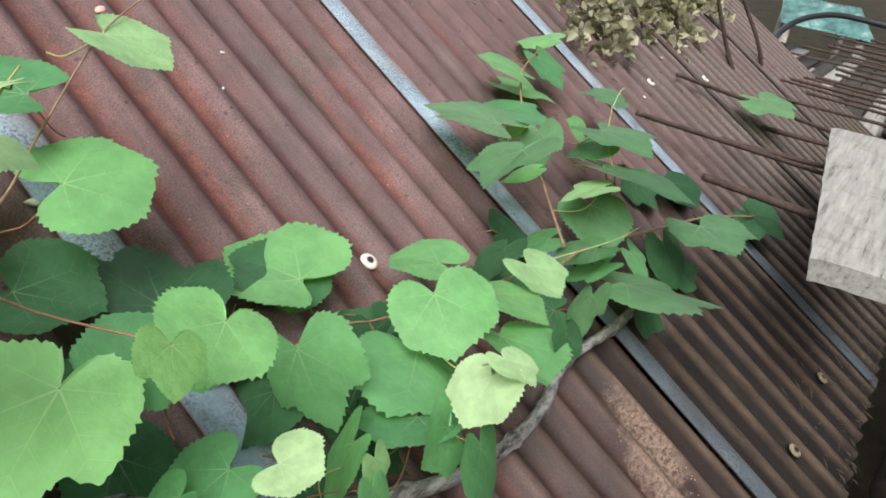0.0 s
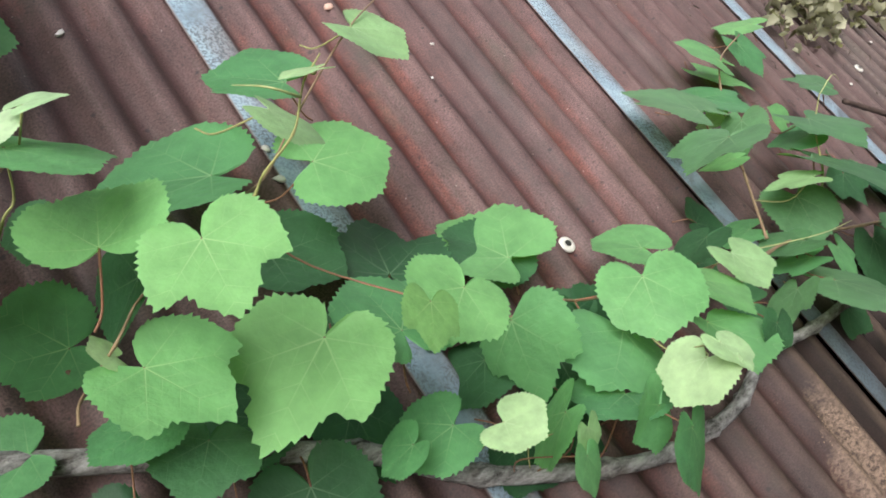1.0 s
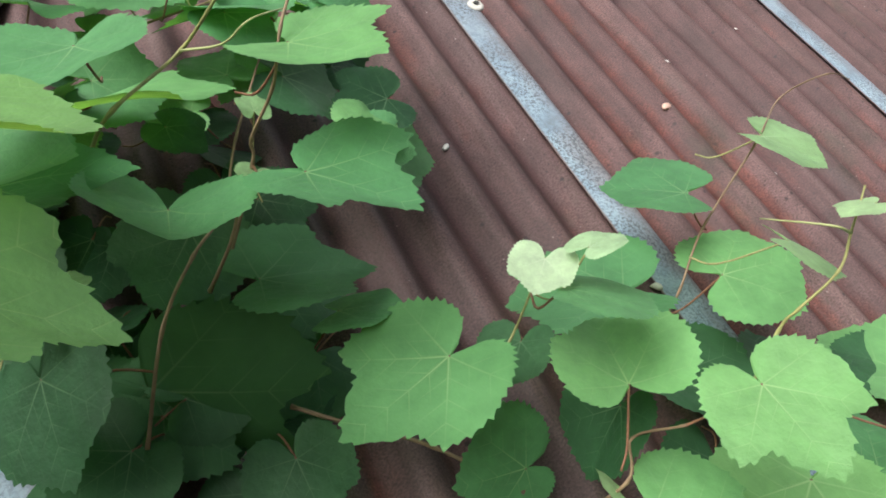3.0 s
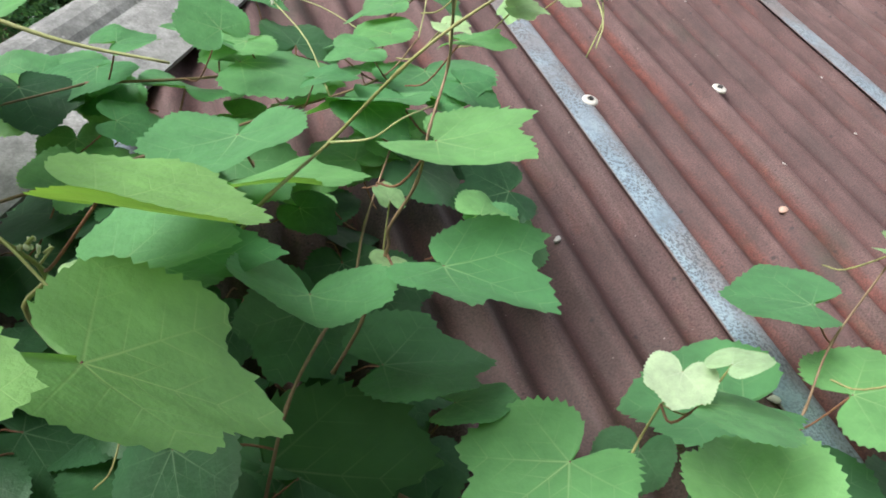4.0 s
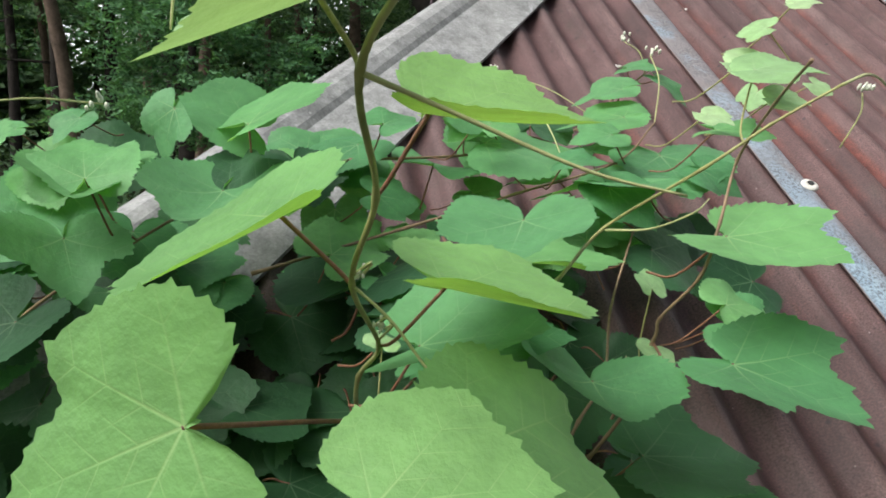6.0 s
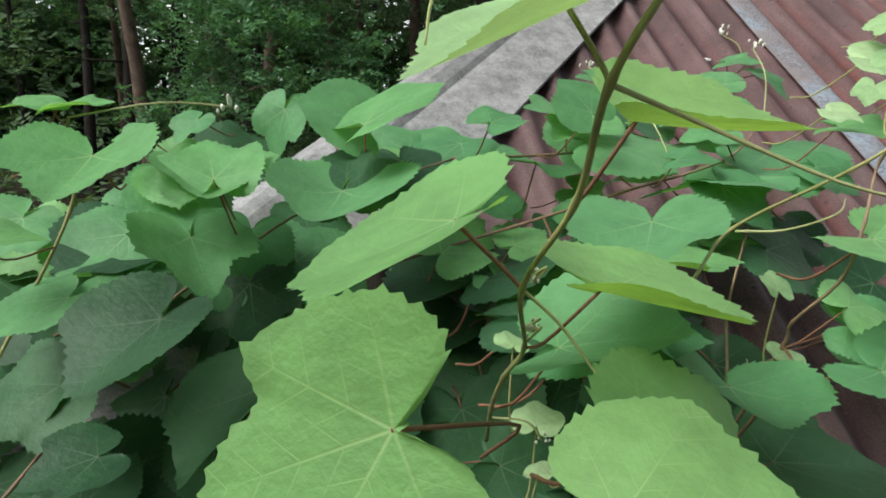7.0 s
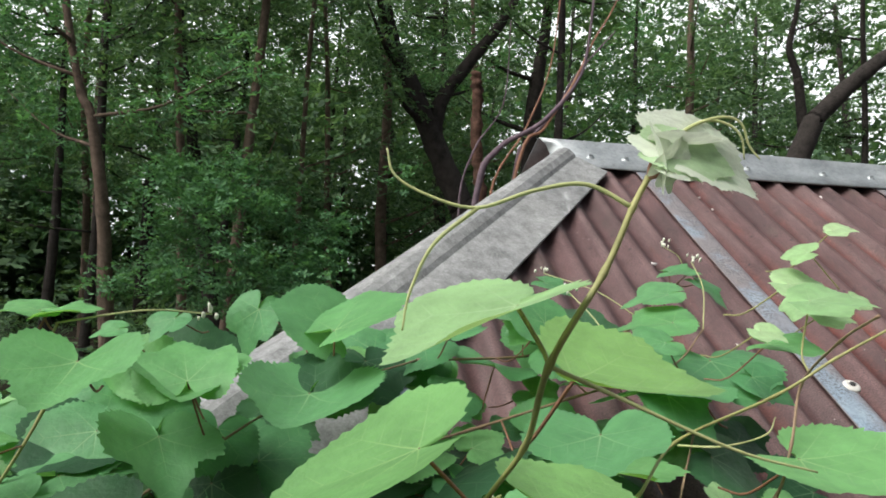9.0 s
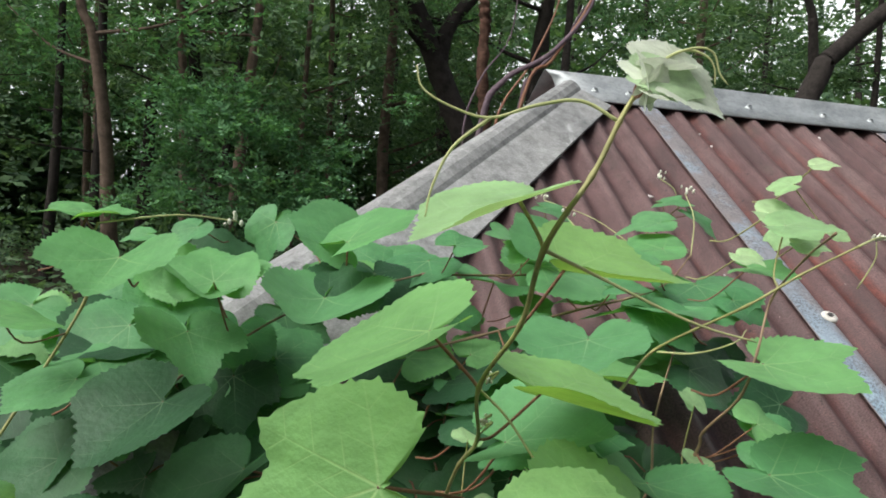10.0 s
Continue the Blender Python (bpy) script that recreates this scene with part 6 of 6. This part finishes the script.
def leaf_cloud(name, centres, radii, count, length, width, material, seed, flat=0.5):
    """Very many small pointed leaves, in sprays round the given clump centres."""
    rng = np.random.default_rng(seed)
    centres, radii = np.array(centres, float), np.array(radii, float)
    sprays = count // 9
    pick = rng.integers(0, len(centres), sprays)
    v = rng.normal(size=(sprays, 3))
    v /= np.linalg.norm(v, axis=1, keepdims=True)
    at = centres[pick] + v * (radii[pick] * rng.random(sprays)[:, None] ** 0.45 * np.array([1, 1, 0.7]))[:, :] if radii.ndim > 1 else centres[pick] + v * (radii[pick] * rng.random(sprays) ** 0.45)[:, None] * np.array([1, 1, 0.75])
    axis = rng.normal(size=(sprays, 3)) * np.array([1, 1, 0.35])
    axis /= np.linalg.norm(axis, axis=1, keepdims=True)
    side = np.cross(axis, np.array([0, 0, 1.0]) + 0.4 * rng.normal(size=(sprays, 3)))
    side /= np.linalg.norm(side, axis=1, keepdims=True)
    verts = []
    for k in range(9):
        step = (k // 2) * length * 0.55
        turn = -1 if k % 2 else 1
        d = axis * 0.45 + side * turn if k < 8 else axis
        d = d + 0.25 * rng.normal(size=(sprays, 3))
        d /= np.linalg.norm(d, axis=1, keepdims=True)
        w = np.cross(d, np.cross(axis, side) + flat * rng.normal(size=(sprays, 3)))
        w /= np.linalg.norm(w, axis=1, keepdims=True)
        l = length * rng.uniform(0.7, 1.25, (sprays, 1))
        p = at + axis * step - np.array([0, 0, 1.0]) * (step * step * 0.5)
        verts.append(np.stack([p, p + d * l * 0.5 + w * width, p + d * l, p + d * l * 0.5 - w * width], 1))
    verts = np.concatenate(verts).reshape(-1, 3)
    me = bpy.data.meshes.new(name)
    n = len(verts) // 4
    me.vertices.add(len(verts))
    me.vertices.foreach_set("co", verts.astype(np.float32).ravel())
    me.loops.add(len(verts))
    me.loops.foreach_set("vertex_index", np.arange(len(verts), dtype=np.int32))
    me.polygons.add(n)
    me.polygons.foreach_set("loop_start", np.arange(0, len(verts), 4, dtype=np.int32))
    me.update()
    me.validate()
    me.materials.append(material)
    return me


def tree(line, r, bark, seed, leaves=9000, crown_from=2.6, spread=1.6, foliage=None, limbs=(), top=8.5, size=0.075):
    """A forest tree: tapered trunk along the line, limbs, twigs and an open crown of small leaves."""
    rnd = random.Random(seed)
    line = [Vector(p) for p in line]
    low = line[0] - (line[1] - line[0]).normalized() * 0.01
    slope = (line[1] - line[0])
    slope = slope / max(slope.z, 0.3)
    foot = line[0] - slope * (line[0].z + 0.3) * 0.8
    foot.z = -0.3
    rise = line[-1] - line[-2]
    rise = rise / max(rise.z, 0.3)
    peak = line[-1] + rise * 0.6 * max(0.6, top - line[-1].z)
    peak.z = max(top, line[-1].z + 0.6)
    path = [foot] + line + [peak]
    path = [p for i, p in enumerate(path) if i == 0 or (p - path[i - 1]).length > 0.25]
    ob = thing("tree", "tall slim forest tree with %s bark and an open green crown" % ("dark" if bark is M_TRUNK else "brown"), "tree", Matrix.Translation(foot), group="trees of the wood")
    rel = [p - foot for p in path]
    z0, z1 = foot.z, path[-1].z
    part("trunk", tube(rel, lambda t: r * (1.25 - 0.9 * t), 10, 6, 0.10, seed), bark, ob)
    full = curve_points(path, 6)
    centres, radii = [], []
    for a in limbs:
        pts = [Vector(p) for p in a]
        part("limb", tube([p - foot for p in pts], lambda t: r * 0.62 * (1 - 0.6 * t), 8, 5, 0.1, seed + 3), bark, ob)
        centres += [pts[-1] + Vector((0.3, 0, 0.8)), pts[-2]]
        radii += [1.0, 0.6]
    for k in range(9):
        h = rnd.uniform(crown_from, z1)
        p = min(full, key=lambda q: abs(q.z - h))
        a = rnd.uniform(0, 6.28)
        l = spread * rnd.uniform(0.5, 1.1)
        q = p + Vector((math.cos(a) * l, math.sin(a) * l, l * rnd.uniform(0.1, 0.7)))
        mid = (p + q) / 2 + Vector((0, 0, -0.08 * l))
        part("limb", tube([p - foot, mid - foot, q - foot], lambda t: max(0.006, r * 0.3 * (1 - 0.8 * t)), 6, 5, 0.08, seed + k), bark, ob)
        for c, s in ((q, 0.55), (mid, 0.4), (q + Vector((rnd.uniform(-0.6, 0.6), rnd.uniform(-0.6, 0.6), rnd.uniform(-0.5, 0.5))), 0.5)):
            centres.append(c)
            radii.append(spread * s * rnd.uniform(0.6, 1.1))
    me = leaf_cloud("crown", [tuple(c - foot) for c in centres], radii, leaves, size, size * 0.19, foliage or M_FOLIAGE, seed)
    crown = new("crown", me)
    crown.parent = ob
    crown["label"] = "open crown of small green leaves"
    return ob


NEAR_TREES = [
    (M_TRUNK_PALE, 0.076, [(-2.81, 7.58, 1.55), (-2.88, 7.59, 2.36), (-3.04, 7.60, 3.34), (-3.28, 7.63, 4.12)]),
    (M_TRUNK, 0.114, [(-2.04, 10.04, 1.49), (-2.20, 10.05, 2.34), (-2.34, 10.06, 3.34), (-2.58, 10.10, 4.85)]),
    (M_TRUNK, 0.193, [(1.48, 9.40, 2.54), (1.34, 9.40, 2.81), (0.90, 9.42, 3.71), (0.56, 9.45, 4.46), (0.23, 9.48, 5.27)]),
    (M_TRUNK, 0.149, [(2.81, 10.88, 3.77), (2.84, 10.90, 4.80), (2.99, 10.92, 6.02)]),
    (M_TRUNK, 0.079, [(-2.32, 13.06, 1.32), (-2.17, 13.05, 2.44), (-1.98, 13.06, 4.58), (-1.93, 13.08, 5.68)]),
    (M_TRUNK, 0.110, [(-3.68, 14.14, 3.08), (-3.64, 14.14, 4.04)]),
    (M_TRUNK, 0.088, [(-4.80, 12.21, 0.91), (-4.73, 12.20, 2.44), (-4.72, 12.22, 4.76)]),
]
MID_TREES = [
    (M_TRUNK_PALE, 0.109, [(8.32, 15.83, 5.76), (8.26, 15.87, 8.11)]),
    (M_TRUNK, 0.090, [(8.45, 11.85, 5.06), (8.32, 11.86, 5.80), (8.14, 11.87, 6.33), (8.28, 11.88, 7.11)]),
    (M_TRUNK, 0.061, [(1.27, 17.90, 2.93), (1.31, 17.92, 5.08), (0.93, 17.98, 7.30)]),
    (M_TRUNK, 0.067, [(0.26, 19.94, 2.91), (0.22, 19.99, 6.49)]),
    (M_TRUNK, 0.128, [(2.09, 14.88, 2.91), (2.06, 14.89, 3.88)]),
    (M_TRUNK, 0.064, [(-1.29, 22.01, 0.81), (-1.29, 22.03, 5.03)]),
    (M_TRUNK, 0.083, [(-6.15, 24.28, 0.50), (-6.30, 24.30, 5.09)]),
    (M_TRUNK_PALE, 0.085, [(2.80, 13.86, 2.83), (2.57, 13.89, 4.64)]),
    (M_TRUNK, 0.071, [(7.35, 16.81, 5.07), (7.31, 16.85, 7.37)]),
    (M_TRUNK, 0.086, [(12.06, 18.79, 5.67), (11.95, 18.83, 8.83)]),
    (M_TRUNK, 0.113, [(16.81, 20.76, 6.03), (16.14, 20.81, 10.31)]),
]
for k, (bark, r, line) in enumerate(NEAR_TREES + MID_TREES):
    limbs = ()
    if k == 2:
        limbs = ([(0.93, 9.42, 3.68), (1.02, 9.43, 4.20), (1.41, 9.43, 4.80), (1.86, 9.44, 5.43), (2.37, 9.55, 6.42)],)
    if k == 8:
        limbs = ([(8.23, 11.45, 4.49), (8.00, 10.86, 4.75), (8.58, 10.87, 5.34), (9.49, 10.87, 5.97), (10.31, 10.87, 6.50)],)
    tree(line, r, bark, 100 + k, leaves=9000, limbs=limbs, foliage=M_FEATHER if k % 3 == 0 else M_FOLIAGE, crown_from=2.2 if k > 3 else 3.0, top=9.0)

more = random.Random(4)
for k in range(26):
    y = more.uniform(8.5, 27)
    x = more.uniform(-0.62, 0.85) * y
    lean = more.uniform(-0.08, 0.08)
    tree([(x, y, 0.5), (x + lean * 2, y, 2.5), (x + lean * 3 + more.uniform(-0.2, 0.2), y, 5.0), (x + lean * 6, y, 7.5)], more.uniform(0.05, 0.11), M_TRUNK if more.random() < 0.7 else M_TRUNK_PALE,
         300 + k, leaves=8000, crown_from=1.6, spread=1.8, foliage=M_FEATHER if more.random() < 0.4 else M_FOLIAGE, top=more.uniform(9, 12), size=0.10)


def undergrowth():
    rng = random.Random(8)
    cs, rs = [], []
    for _ in range(260):
        y = rng.uniform(6.5, 26)
        x = rng.uniform(-0.75, 0.95) * y
        cs.append((x, y, rng.uniform(0.1, 1.1) * min(1.0, y / 9)))
        rs.append(rng.uniform(0.5, 1.1))
    tagged(new("undergrowth", leaf_cloud("undergrowth", cs, rs, 60000, 0.12, 0.022, M_FOLIAGE, 5)), "dark shrubs and saplings under the trees", "undergrowth", kind="stuff")
    cs, rs = [], []
    for _ in range(60):
        y = rng.uniform(6.4, 7.6)
        x = rng.uniform(-2.4, -0.4) * y / 7.2 if rng.random() < 0.75 else rng.uniform(-4.2, 0.9)
        cs.append((x, y, rng.uniform(1.5, 2.9)))
        rs.append(rng.uniform(0.18, 0.4))
    tagged(new("saplings", leaf_cloud("saplings", cs, rs, 15000, 0.06, 0.013, M_FEATHER, 6)), "feathery green saplings in front of the wood", "saplings", kind="stuff")
    cs, rs = [], []
    for k in range(1250):
        a = rng.uniform(-0.9, 0.9)
        d = rng.uniform(26, 60) if k < 900 else rng.uniform(20, 34)
        cs.append((d * math.sin(a) * 1.1, d * math.cos(a), rng.uniform(0.0, 1.0) ** 0.8 * d * 0.42 if k < 900 else rng.uniform(0.3, 6.0)))
        rs.append(rng.uniform(1.5, 3.6))
    for k in range(420):
        d = rng.uniform(17, 34)
        cs.append((d * rng.uniform(-0.85, 0.8), d, rng.uniform(0.0, 1.0) ** 1.4 * 0.34 * d))
        rs.append(rng.uniform(0.9, 2.2))
    tagged(new("far_woods", leaf_cloud("far_woods", cs, rs, 300000, 0.32, 0.09, M_FOLIAGE, 7)), "far green wood closing the view", "woods", kind="stuff")
    # Ring of leaves overhead, added to block sky light and darken the wood.
    cs, rs = [], []
    for _ in range(420):
        a = rng.uniform(0, 6.283)
        d = rng.uniform(9, 40)
        cs.append((d * math.sin(a), d * math.cos(a), rng.uniform(7.5, 14)))
        rs.append(rng.uniform(1.5, 3.0))
    tagged(new("canopy", leaf_cloud("canopy", cs, rs, 60000, 0.3, 0.075, M_FOLIAGE, 9)), "high green canopy added all round to block sky light", "canopy", kind="stuff")


undergrowth()


def sky_backdrop():
    """The white overcast sky low behind the wood."""
    k = bpy.data.materials.new("overcast_white")
    k.use_nodes = True
    k.node_tree.nodes.clear()
    e = k.node_tree.nodes.new("ShaderNodeEmission")
    e.inputs["Color"].default_value, e.inputs["Strength"].default_value = (0.93, 0.97, 1.0, 1), 1.15
    o = k.node_tree.nodes.new("ShaderNodeOutputMaterial")
    k.node_tree.links.new(e.outputs[0], o.inputs["Surface"])
    n, verts = 40, []
    for h in (-2.0, 60.0):
        for i in range(n):
            a = radians(-75 + 150 * i / (n - 1))
            verts.append((90 * math.sin(a), 90 * math.cos(a), h))
    ob = new("backdrop", mesh_of("backdrop", bm_from(verts, grid_faces(2, n)), k))
    tagged(ob, "bright white overcast sky behind the wood", "sky", kind="structure")


sky_backdrop()


def dead_bush():
    """Bare reddish stems of a dead bush rising behind the ridge end."""
    ob = thing("dead_bush", "dead bush of bare reddish-brown stems behind the shed", "bush", Matrix.Translation((0.15, 3.35, -0.15)))
    foot = Vector((0.15, 3.35, -0.15))
    for k, (r, m, line) in enumerate(((0.011, M_PETIOLE, [(0.195, 3.262, 1.249), (0.367, 3.235, 2.600), (0.512, 3.236, 2.820), (0.677, 3.239, 3.098), (0.786, 3.243, 3.349), (0.894, 3.246, 3.544), (1.054, 3.253, 3.934)]),
                                      (0.020, M_DEADWOOD, [(0.081, 3.285, 1.249), (0.137, 3.238, 2.409), (0.253, 3.239, 2.686), (0.493, 3.237, 2.848), (0.677, 3.238, 3.069), (0.746, 3.241, 3.262), (0.780, 3.249, 3.640)]),
                                      (0.013, M_DEADWOOD, [(0.256, 3.359, 1.344), (0.380, 3.334, 2.561), (0.439, 3.336, 2.743), (0.613, 3.336, 2.944), (0.710, 3.339, 3.146), (0.955, 3.342, 3.446)]),
                                      (0.009, M_PETIOLE, [(0.274, 3.339, 1.344), (0.236, 3.335, 2.390), (0.430, 3.337, 2.819), (0.567, 3.342, 3.204), (0.621, 3.354, 3.737)]),
                                      (0.008, M_DEADWOOD, [(0.178, 3.321, 1.344), (0.065, 3.338, 2.295), (0.133, 3.341, 2.676), (0.297, 3.342, 2.963), (0.320, 3.352, 3.445)]))):
        pts = [Vector((0, 0, 0))] + [Vector(p) - foot for p in line]
        part("stem", tube(pts, lambda t: r * (1.15 - 0.8 * t), 7, 5, 0.15, k), m, ob)


M_DEADWOOD = plain("pale_dead_wood", (0.125, 0.094, 0.110), 0.9, vary=0.4, scale=25, spec=0.2)
dead_bush()


def rotten_stump():
    pts = [(0.843, 5.949, -0.138), (0.819, 5.918, 1.531), (0.811, 5.919, 2.557), (0.756, 5.925, 3.044), (0.739, 5.935, 3.561), (0.702, 5.940, 3.782)]
    foot = Vector(pts[0])
    ob = new("broken_tree", mesh_of("broken_tree", tube([Vector(p) - foot for p in pts], lambda t: 0.058 * (1.1 - 0.35 * t), 9, 9, 0.4, 6), M_ROTTEN))
    ob.matrix_world = Matrix.Translation(foot)
    tagged(ob, "broken rotten reddish trunk standing in the wood", "dead tree")


M_ROTTEN = plain("rotten_red_wood", (0.075, 0.042, 0.03), 0.95, vary=0.7, scale=14, bump=0.01, spec=0.15)
rotten_stump()
tree([(6.29, 8.87, 3.82), (6.55, 8.88, 4.35), (7.44, 8.89, 5.18), (8.10, 8.89, 5.57), (9.48, 8.88, 6.27)], 0.145, M_TRUNK, 777, leaves=5000, crown_from=6.0, spread=1.5, top=7.6)
